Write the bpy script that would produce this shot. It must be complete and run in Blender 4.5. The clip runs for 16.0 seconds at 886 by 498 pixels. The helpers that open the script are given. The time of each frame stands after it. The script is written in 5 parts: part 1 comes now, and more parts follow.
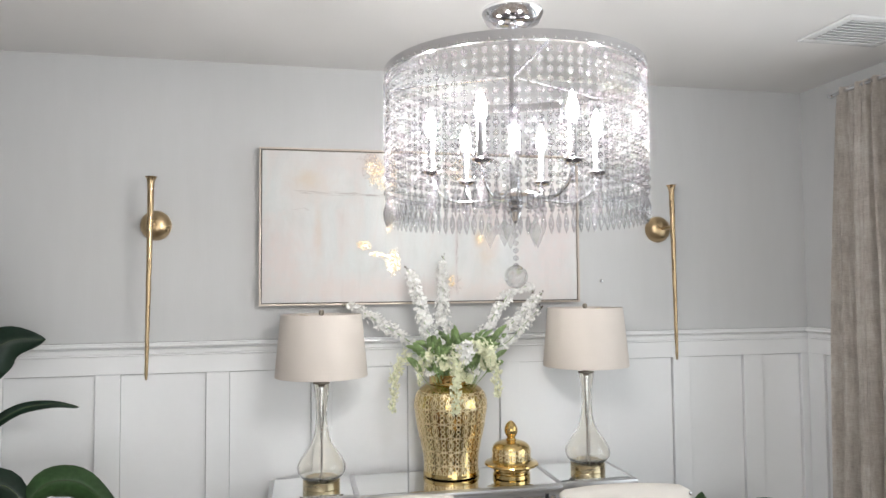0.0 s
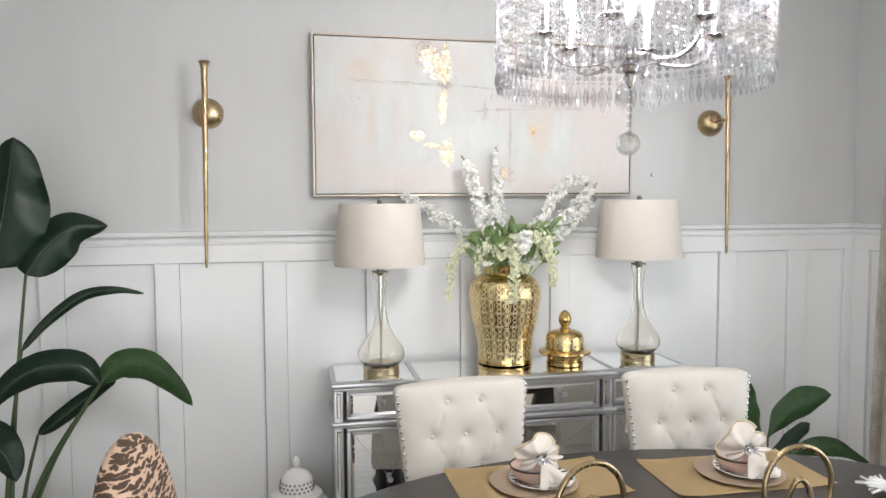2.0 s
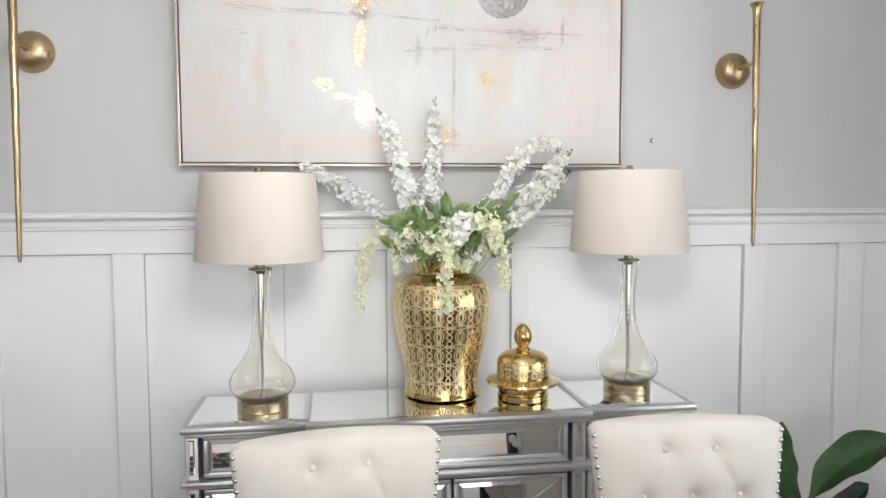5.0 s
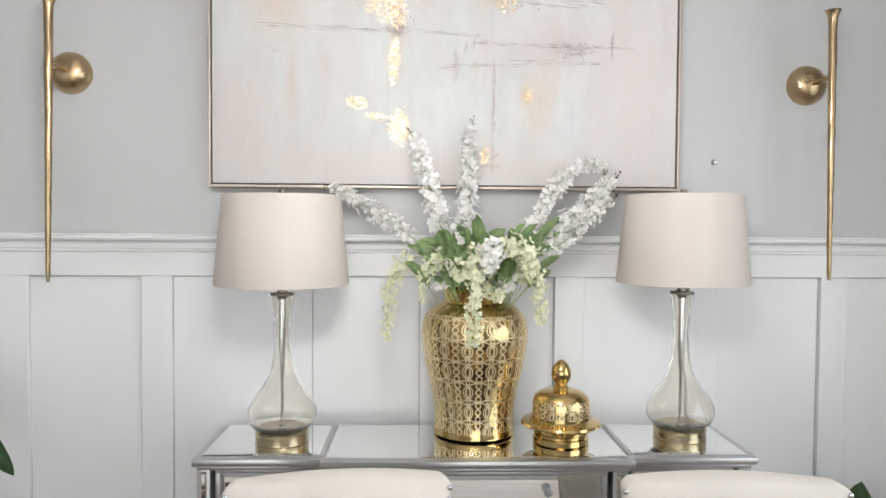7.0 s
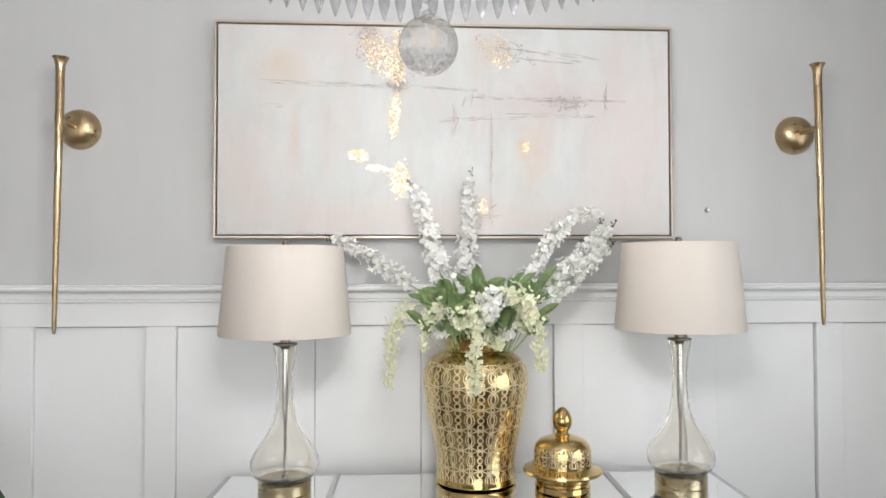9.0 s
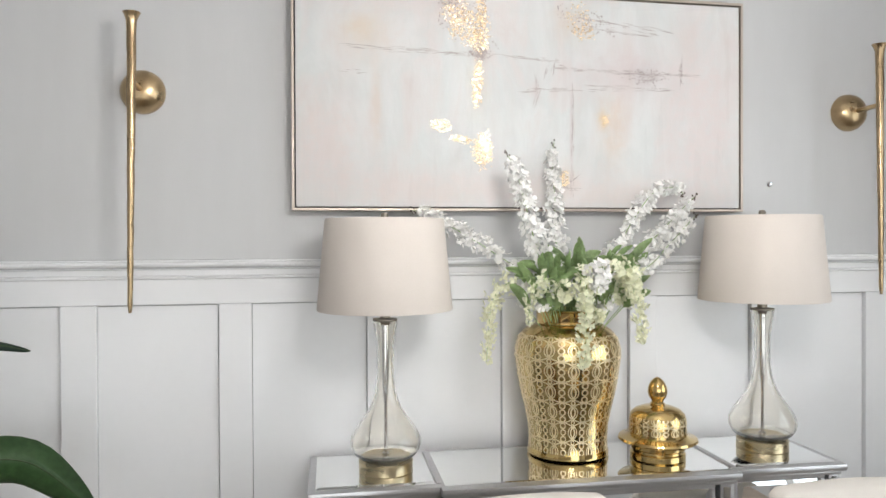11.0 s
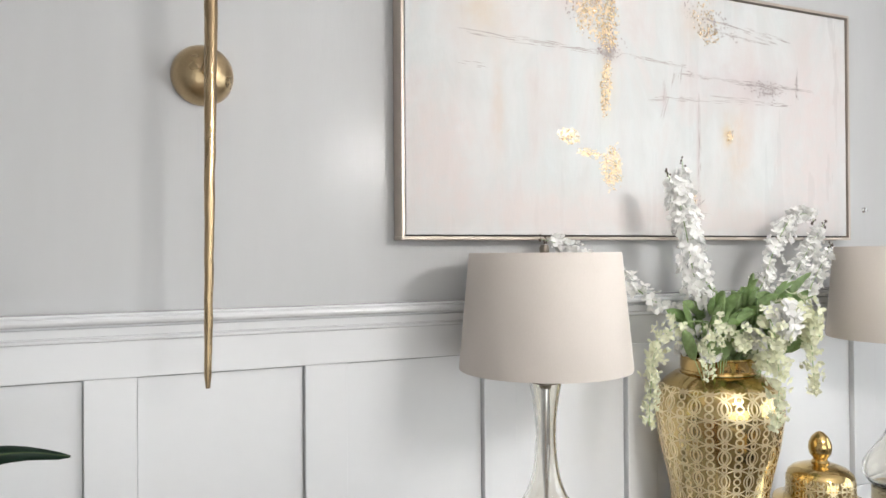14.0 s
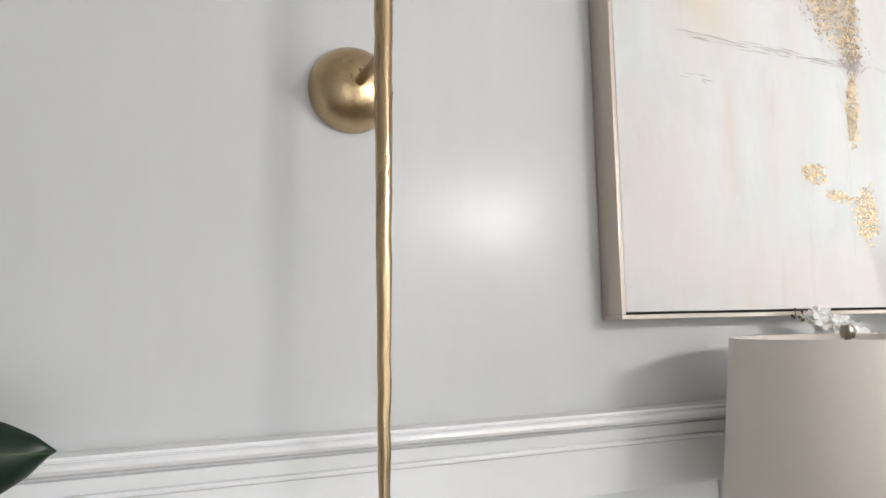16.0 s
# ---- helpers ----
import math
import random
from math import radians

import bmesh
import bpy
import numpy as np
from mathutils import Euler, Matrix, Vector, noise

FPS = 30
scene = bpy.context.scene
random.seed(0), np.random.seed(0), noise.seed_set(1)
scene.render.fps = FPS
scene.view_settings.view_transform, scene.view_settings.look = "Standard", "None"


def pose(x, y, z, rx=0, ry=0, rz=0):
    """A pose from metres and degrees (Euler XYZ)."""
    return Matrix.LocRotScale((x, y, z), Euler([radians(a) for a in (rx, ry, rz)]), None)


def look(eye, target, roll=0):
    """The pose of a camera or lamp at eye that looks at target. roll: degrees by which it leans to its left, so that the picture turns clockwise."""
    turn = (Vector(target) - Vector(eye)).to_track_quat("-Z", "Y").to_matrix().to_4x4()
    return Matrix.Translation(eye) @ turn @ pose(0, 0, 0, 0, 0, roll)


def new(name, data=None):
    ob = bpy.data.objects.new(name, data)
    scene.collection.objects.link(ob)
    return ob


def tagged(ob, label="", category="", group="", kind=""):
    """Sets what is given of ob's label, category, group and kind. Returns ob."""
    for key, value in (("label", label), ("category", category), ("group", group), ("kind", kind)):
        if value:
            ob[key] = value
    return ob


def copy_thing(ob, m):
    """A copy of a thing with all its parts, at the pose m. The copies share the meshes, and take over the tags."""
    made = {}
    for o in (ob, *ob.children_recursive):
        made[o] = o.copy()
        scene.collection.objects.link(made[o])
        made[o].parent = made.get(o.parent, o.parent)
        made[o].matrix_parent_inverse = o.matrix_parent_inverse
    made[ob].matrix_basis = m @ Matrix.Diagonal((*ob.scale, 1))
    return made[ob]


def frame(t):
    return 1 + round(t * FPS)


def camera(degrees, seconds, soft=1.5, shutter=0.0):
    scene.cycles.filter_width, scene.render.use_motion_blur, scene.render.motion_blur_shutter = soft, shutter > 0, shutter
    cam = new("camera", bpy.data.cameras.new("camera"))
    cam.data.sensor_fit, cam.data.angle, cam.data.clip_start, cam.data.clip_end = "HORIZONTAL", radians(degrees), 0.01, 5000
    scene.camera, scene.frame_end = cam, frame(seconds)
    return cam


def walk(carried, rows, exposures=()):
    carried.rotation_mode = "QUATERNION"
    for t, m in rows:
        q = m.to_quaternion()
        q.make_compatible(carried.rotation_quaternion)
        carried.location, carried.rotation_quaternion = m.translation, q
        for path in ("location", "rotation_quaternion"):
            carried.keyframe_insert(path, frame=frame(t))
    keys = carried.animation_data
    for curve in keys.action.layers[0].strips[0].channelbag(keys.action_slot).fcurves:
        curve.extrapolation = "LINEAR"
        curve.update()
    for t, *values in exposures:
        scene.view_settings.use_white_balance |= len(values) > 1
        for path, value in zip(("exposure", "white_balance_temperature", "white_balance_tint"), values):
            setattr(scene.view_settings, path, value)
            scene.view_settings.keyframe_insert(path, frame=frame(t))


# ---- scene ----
# camera
cam = camera(62.6, 16.0)
PATH = [
    (0, (0.242, 0.381, 1.725), (0.664, 2.333, 1.825), -0.5),
    (0.5, (0.173, 0.401, 1.71), (0.574, 2.36, 1.758), -0.5),
    (1, (0.098, 0.419, 1.683), (0.493, 2.379, 1.67), -0.5),
    (1.5, (0.045, 0.433, 1.662), (0.45, 2.391, 1.589), -0.4),
    (2, (0.013, 0.446, 1.623), (0.436, 2.396, 1.492), -0.3),
    (2.5, (0.024, 0.492, 1.602), (0.474, 2.433, 1.436), -0.1),
    (3, (0.136, 0.681, 1.579), (0.616, 2.613, 1.384), -0.0),
    (3.5, (0.296, 0.884, 1.584), (0.795, 2.811, 1.387), -0.0),
    (4, (0.384, 1.009, 1.539), (0.861, 2.944, 1.361), -0.2),
    (6.5, (0.713, 1.313, 1.557), (0.836, 3.307, 1.457), 0.4),
    (7, (0.715, 1.312, 1.54), (0.823, 3.307, 1.47), 0.4),
    (7.5, (0.717, 1.299, 1.553), (0.812, 3.296, 1.539), 0.2),
    (8, (0.717, 1.282, 1.563), (0.811, 3.28, 1.583), 0.1),
    (8.5, (0.713, 1.277, 1.561), (0.81, 3.275, 1.607), 0.0),
    (9, (0.704, 1.273, 1.555), (0.819, 3.269, 1.606), -0.1),
    (9.5, (0.666, 1.281, 1.548), (0.812, 3.276, 1.586), -0.2),
    (10, (0.488, 1.318, 1.55), (0.687, 3.308, 1.564), -0.2),
    (12.5, (-0.061, 1.587, 1.567), (0.552, 3.491, 1.522), -0.1),
    (13, (-0.149, 1.744, 1.582), (0.543, 3.62, 1.553), 0.0),
    (13.5, (-0.268, 1.873, 1.593), (0.491, 3.724, 1.582), -0.1),
    (14, (-0.426, 2.004, 1.616), (0.368, 3.839, 1.626), -0.4),
    (14.5, (-0.486, 2.158, 1.633), (0.295, 3.999, 1.679), -1.1),
    (15, (-0.485, 2.332, 1.645), (0.268, 4.181, 1.76), -1.6),
    (15.5, (-0.519, 2.463, 1.656), (0.24, 4.306, 1.814), -1.5),
    (16, (-0.561, 2.58, 1.649), (0.207, 4.416, 1.847), -1.3),
]
EXPOSURES = [(0, -0.1), (1, -0.07), (2, 0.03), (3, 0.13), (4, 0.10), (6.5, -0.02), (9, -0.05), (12.5, 0.03), (16, 0.12)]
walk(cam, [(t, look(eye, target, roll)) for t, eye, target, roll in PATH], EXPOSURES)

# plan, in metres: far wall with wainscot, right wall with window
WALL_Y, FACE_Y = 3.577, 3.555
LEFT_X, RIGHT_X, BACK_Y, CEIL = -2.4, 2.797, -2.2, 2.685
SIDE_FACE_X = RIGHT_X - 0.02
WIN_Y0, WIN_Y1, WIN_Z0, WIN_Z1 = 0.2, 2.75, 0.75, 2.35
BULB_STRENGTH, WINDOW_WATTS, FILL_WATTS = 970.0, 34.0, 70.0
# size of a made-up opening in the back wall, for fill light
FILL_X0, FILL_X1, FILL_Z1 = -2.1, 2.1, 2.3

# world and light
world = bpy.data.worlds.new("sky")
scene.world = world
world.use_nodes = True
wn = world.node_tree.nodes
sky = wn.new("ShaderNodeTexSky")
sky.sky_type, sky.sun_disc, sky.sun_elevation, sky.sun_rotation = "NISHITA", False, radians(40), radians(200)
world.node_tree.links.new(sky.outputs["Color"], wn["Background"].inputs["Color"])
wn["Background"].inputs["Strength"].default_value = 0.12
daylight = bpy.data.lights.new("window_daylight", "AREA")
daylight.shape, daylight.size, daylight.size_y = "RECTANGLE", WIN_Y1 - WIN_Y0 - 0.1, WIN_Z1 - WIN_Z0 - 0.1
daylight.energy, daylight.color = WINDOW_WATTS, (0.95, 0.98, 1.0)
lamp = new("window_daylight", daylight)
lamp.matrix_world = look((RIGHT_X + 0.16, (WIN_Y0 + WIN_Y1) / 2, (WIN_Z0 + WIN_Z1) / 2), (0, (WIN_Y0 + WIN_Y1) / 2, (WIN_Z0 + WIN_Z1) / 2))


# added fill lamp in the back wall, lifts the dim sides of the room
back_fill = bpy.data.lights.new("added_back_fill", "AREA")
back_fill.shape, back_fill.size, back_fill.size_y = "RECTANGLE", FILL_X1 - FILL_X0 - 0.1, FILL_Z1 - 0.1
back_fill.energy, back_fill.color = FILL_WATTS, (0.97, 0.985, 1.0)
lamp = new("added_back_fill", back_fill)
lamp.matrix_world = look(((FILL_X0 + FILL_X1) / 2, BACK_Y - 0.16, FILL_Z1 / 2), ((FILL_X0 + FILL_X1) / 2, 0, FILL_Z1 / 2))


# ---- materials ----
def nodes_of(name):
    m = bpy.data.materials.new(name)
    m.use_nodes = True
    nt = m.node_tree
    return m, nt, nt.nodes["Principled BSDF"]


def add(nt, kind, **values):
    n = nt.nodes.new("ShaderNode" + kind)
    for k, v in values.items():
        n.inputs[k].default_value = v
    return n


def maths(nt, op, a, b=None, c=None):
    n = nt.nodes.new("ShaderNodeMath")
    n.operation = op
    for i, v in enumerate((a, b, c)):
        if v is None:
            continue
        if isinstance(v, (int, float)):
            n.inputs[i].default_value = v
        else:
            nt.links.new(v, n.inputs[i])
    return n.outputs[0]


def ramp(nt, fac, stops):
    n = nt.nodes.new("ShaderNodeValToRGB")
    e = n.color_ramp.elements
    while len(e) < len(stops):
        e.new(0.5)
    for el, (p, c) in zip(e, stops):
        el.position, el.color = p, (*c, 1) if len(c) == 3 else c
    nt.links.new(fac, n.inputs["Fac"])
    return n.outputs["Color"]


def coords(nt, scale=(1, 1, 1), which="Object"):
    tc = nt.nodes.new("ShaderNodeTexCoord")
    mp = nt.nodes.new("ShaderNodeMapping")
    mp.inputs["Scale"].default_value = scale
    nt.links.new(tc.outputs[which], mp.inputs["Vector"])
    return mp.outputs["Vector"]


def noise_fac(nt, vec, scale, detail=4.0, rough=0.55, distort=0.0):
    n = add(nt, "TexNoise", Scale=scale, Detail=detail, Roughness=rough, Distortion=distort)
    nt.links.new(vec, n.inputs["Vector"])
    return n.outputs["Fac"]


def mix(nt, fac, a, b):
    n = nt.nodes.new("ShaderNodeMix")
    n.data_type = "RGBA"
    for sock, v in ((n.inputs[0], fac), (n.inputs[6], a), (n.inputs[7], b)):
        if isinstance(v, (int, float)):
            sock.default_value = v
        elif isinstance(v, tuple):
            sock.default_value = (*v, 1)
        else:
            nt.links.new(v, sock)
    return n.outputs[2]


def bump(nt, bsdf, height, strength=0.2, dist=0.002):
    b = nt.nodes.new("ShaderNodeBump")
    b.inputs["Strength"].default_value, b.inputs["Distance"].default_value = strength, dist
    nt.links.new(height, b.inputs["Height"])
    nt.links.new(b.outputs["Normal"], bsdf.inputs["Normal"])


def stuff(name, color, rough=0.5, metal=0.0, vary=0.08, big=3.0, fine=60.0, bumpy=0.1, stretch=(1, 1, 1), rvary=0.08, depth=0.002, gloss=0.5):
    """A surface with variation at two scales in colour, gloss and relief."""
    m, nt, b = nodes_of(name)
    v = coords(nt, stretch)
    n1, n2 = noise_fac(nt, v, big), noise_fac(nt, v, fine)
    both = maths(nt, "ADD", maths(nt, "MULTIPLY", n1, 0.6), maths(nt, "MULTIPLY", n2, 0.4))
    lo, hi = tuple(c * (1 - vary) for c in color), tuple(min(1, c * (1 + vary)) for c in color)
    nt.links.new(ramp(nt, both, [(0.3, lo), (0.7, hi)]), b.inputs["Base Color"])
    nt.links.new(maths(nt, "ADD", rough - rvary / 2, maths(nt, "MULTIPLY", n1, rvary)), b.inputs["Roughness"])
    b.inputs["Metallic"].default_value, b.inputs["Specular IOR Level"].default_value = metal, gloss
    if bumpy:
        bump(nt, b, n2, bumpy, depth)
    return m


def clear_glass(name, tint=(0.97, 0.96, 0.93), clear=1.0, gloss_rough=0.03, ior=1.45, boost=0.0):
    """Thin clear glass: light passes, gloss by Fresnel."""
    m = bpy.data.materials.new(name)
    m.use_nodes = True
    nt = m.node_tree
    nt.nodes.remove(nt.nodes["Principled BSDF"])
    tr = add(nt, "BsdfTransparent", Color=(*tint, 1))
    gl = add(nt, "BsdfGlossy", Color=(1, 1, 1, 1), Roughness=gloss_rough)
    lw = add(nt, "LayerWeight", Blend=0.5)
    mx = nt.nodes.new("ShaderNodeMixShader")
    edge = maths(nt, "MULTIPLY", maths(nt, "POWER", lw.outputs["Facing"], 3.0), 0.6)
    nt.links.new(maths(nt, "ADD", edge, 0.03 + boost), mx.inputs[0])
    nt.links.new(tr.outputs[0], mx.inputs[1])
    nt.links.new(gl.outputs[0], mx.inputs[2])
    nt.links.new(mx.outputs[0], nt.nodes["Material Output"].inputs["Surface"])
    return m


def blown_glass(name, tint):
    """Refracting glass for vessels with a wall of their own."""
    m, nt, b = nodes_of(name)
    b.inputs["Base Color"].default_value = (*tint, 1)
    b.inputs["Transmission Weight"].default_value, b.inputs["Roughness"].default_value, b.inputs["IOR"].default_value = 1.0, 0.0, 1.47
    return m


def crystal(name, milk=0.038, body=0.29):
    """Cut crystal: half clear, half sparkling, faintly iridescent from bead to bead."""
    m = bpy.data.materials.new(name)
    m.use_nodes = True
    nt = m.node_tree
    nt.nodes.remove(nt.nodes["Principled BSDF"])
    geo = nt.nodes.new("ShaderNodeNewGeometry")
    pale = 0.26  # share of light that a facet throws back
    tone = ramp(nt, geo.outputs["Random Per Island"], [(0.0, (1, 0.97, 0.99)), (0.35, (0.96, 0.97, 1)), (0.6, (1, 0.92, 0.97)), (0.85, (0.97, 1, 0.98)), (1.0, (1, 0.98, 0.9))])
    tr = add(nt, "BsdfTransparent", Color=(0.97, 0.97, 0.98, 1))
    gl = add(nt, "BsdfGlossy", Roughness=0.08)
    df = add(nt, "BsdfTranslucent")
    nt.links.new(mix(nt, pale, (0, 0, 0), tone), gl.inputs["Color"])
    nt.links.new(tone, df.inputs["Color"])
    m1, m2 = nt.nodes.new("ShaderNodeMixShader"), nt.nodes.new("ShaderNodeMixShader")
    m1.inputs[0].default_value, m2.inputs[0].default_value = milk, body
    nt.links.new(gl.outputs[0], m1.inputs[1])
    nt.links.new(df.outputs[0], m1.inputs[2])
    nt.links.new(tr.outputs[0], m2.inputs[1])
    nt.links.new(m1.outputs[0], m2.inputs[2])
    nt.links.new(m2.outputs[0], nt.nodes["Material Output"].inputs["Surface"])
    return m


def glow(name, color, strength):
    m = bpy.data.materials.new(name)
    m.use_nodes = True
    b = m.node_tree.nodes["Principled BSDF"]
    b.inputs["Base Color"].default_value = (*color, 1)
    b.inputs["Emission Color"].default_value, b.inputs["Emission Strength"].default_value = (*color, 1), strength
    return m


def brass_lattice(name, columns, period, z_lo, z_hi):
    """Polished gold glaze with interlocked raised rings in a matt gold."""
    m, nt, b = nodes_of(name)
    tc = nt.nodes.new("ShaderNodeTexCoord")
    sp = nt.nodes.new("ShaderNodeSeparateXYZ")
    nt.links.new(tc.outputs["Object"], sp.inputs[0])
    ang = maths(nt, "DIVIDE", maths(nt, "ARCTAN2", sp.outputs[1], sp.outputs[0]), 2 * math.pi)
    u = maths(nt, "MULTIPLY", ang, columns)
    v = maths(nt, "DIVIDE", sp.outputs[2], period)

    def rings(du, dv, nu, nv, ru, rv, w):
        fu = maths(nt, "SUBTRACT", maths(nt, "FRACT", maths(nt, "ADD", maths(nt, "MULTIPLY", u, nu), du + 100)), 0.5)
        fv = maths(nt, "SUBTRACT", maths(nt, "FRACT", maths(nt, "ADD", maths(nt, "MULTIPLY", v, nv), dv + 100)), 0.5)
        a = maths(nt, "POWER", maths(nt, "DIVIDE", fu, ru), 2.0)
        c = maths(nt, "POWER", maths(nt, "DIVIDE", fv, rv), 2.0)
        d = maths(nt, "SQRT", maths(nt, "ADD", a, c))
        return maths(nt, "LESS_THAN", maths(nt, "ABSOLUTE", maths(nt, "SUBTRACT", d, 1.0)), w)

    def wide(dv, ru, rv, w):
        """Rings wider than their column, so that neighbours overlap in almonds."""
        fu = maths(nt, "SUBTRACT", maths(nt, "FRACT", maths(nt, "ADD", u, 100.0)), 0.5)
        fv = maths(nt, "SUBTRACT", maths(nt, "FRACT", maths(nt, "ADD", v, dv + 100)), 0.5)
        c = maths(nt, "POWER", maths(nt, "DIVIDE", fv, rv), 2.0)
        out = None
        for off in (maths(nt, "ABSOLUTE", fu), maths(nt, "SUBTRACT", 1.0, maths(nt, "ABSOLUTE", fu))):
            d = maths(nt, "SQRT", maths(nt, "ADD", maths(nt, "POWER", maths(nt, "DIVIDE", off, ru), 2.0), c))
            line = maths(nt, "LESS_THAN", maths(nt, "ABSOLUTE", maths(nt, "SUBTRACT", d, 1.0)), w)
            out = line if out is None else maths(nt, "MAXIMUM", out, line)
        return out

    mask = wide(0.0, 0.60, 0.485, 0.06)
    for args in ((0.0, 0.0, 1, 3, 0.125, 0.40, 0.26), (0.5, 0.5, 1, 1, 0.075, 0.11, 0.36), (0.5, 0.0, 1, 1, 0.22, 0.30, 0.11)):
        mask = maths(nt, "MAXIMUM", mask, rings(*args))
    inside = maths(nt, "MULTIPLY", maths(nt, "GREATER_THAN", sp.outputs[2], z_lo), maths(nt, "LESS_THAN", sp.outputs[2], z_hi))
    mask = maths(nt, "MULTIPLY", mask, inside)
    nt.links.new(mix(nt, mask, (0.62, 0.455, 0.20), (0.84, 0.71, 0.46)), b.inputs["Base Color"])
    nt.links.new(maths(nt, "ADD", 0.1, maths(nt, "MULTIPLY", mask, 0.32)), b.inputs["Roughness"])
    b.inputs["Metallic"].default_value = 1.0
    bump(nt, b, mask, 0.5, 0.0015)
    return m


def leopard_cloth():
    m, nt, b = nodes_of("leopard_cloth")
    v = coords(nt, (23, 23, 112))
    vo = add(nt, "TexVoronoi", Scale=1.0, Randomness=0.9)
    warp = noise_fac(nt, coords(nt), 34, 2)
    mp = nt.nodes.new("ShaderNodeVectorMath")
    nt.links.new(v, mp.inputs[0])
    cmb = nt.nodes.new("ShaderNodeCombineXYZ")
    nt.links.new(maths(nt, "MULTIPLY", warp, 0.6), cmb.inputs[0])
    nt.links.new(maths(nt, "MULTIPLY", warp, 2.2), cmb.inputs[2])
    nt.links.new(cmb.outputs[0], mp.inputs[1])
    nt.links.new(mp.outputs[0], vo.inputs["Vector"])
    spot = ramp(nt, vo.outputs["Distance"], [(0.0, (0.09, 0.05, 0.03)), (0.50, (0.085, 0.052, 0.036)), (0.56, (0.66, 0.46, 0.33)), (1.0, (0.74, 0.53, 0.38))])
    nt.links.new(spot, b.inputs["Base Color"])
    b.inputs["Roughness"].default_value = 0.8
    bump(nt, b, noise_fac(nt, coords(nt), 400, 2), 0.2, 0.001)
    return m


STAINS = [  # centre, radii, colour, strength: soft washes on the canvas
    (-0.51, 0.20, 0.055, 0.045, (0.64, 0.51, 0.33), 0.55), (-0.5, 0.17, 0.11, 0.09, (0.66, 0.59, 0.55), 0.5), (-0.47, -0.03, 0.018, 0.11, (0.64, 0.53, 0.46), 0.5),
    (0.27, -0.07, 0.05, 0.11, (0.66, 0.53, 0.43), 0.55), (0.24, -0.05, 0.015, 0.03, (0.72, 0.53, 0.28), 0.6), (0.30, 0.10, 0.20, 0.09, (0.60, 0.52, 0.52), 0.5),
    (0.37, 0.09, 0.05, 0.03, (0.41, 0.37, 0.38), 0.5), (-0.158, 0.143, 0.026, 0.026, (0.33, 0.29, 0.29), 0.6), (-0.23, 0.28, 0.055, 0.05, (0.51, 0.43, 0.40), 0.6), (-0.163, 0.05, 0.03, 0.10, (0.70, 0.61, 0.48), 0.4),
    (0.13, 0.25, 0.06, 0.06, (0.61, 0.52, 0.44), 0.5), (0.53, 0.19, 0.03, 0.09, (0.63, 0.57, 0.55), 0.45), (0.12, -0.24, 0.04, 0.06, (0.63, 0.52, 0.44), 0.5),
    (-0.62, -0.15, 0.12, 0.17, (0.68, 0.60, 0.58), 0.7), (0.58, -0.05, 0.14, 0.3, (0.69, 0.61, 0.60), 0.75), (-0.25, -0.27, 0.4, 0.06, (0.68, 0.61, 0.59), 0.7), (0.3, -0.28, 0.3, 0.06, (0.68, 0.61, 0.59), 0.6),
    (-0.33, 0.28, 0.3, 0.06, (0.67, 0.61, 0.59), 0.6), (0.02, 0.03, 0.012, 0.03, (0.55, 0.46, 0.48), 0.5), (0.135, -0.1, 0.006, 0.2, (0.57, 0.50, 0.51), 0.5),
]


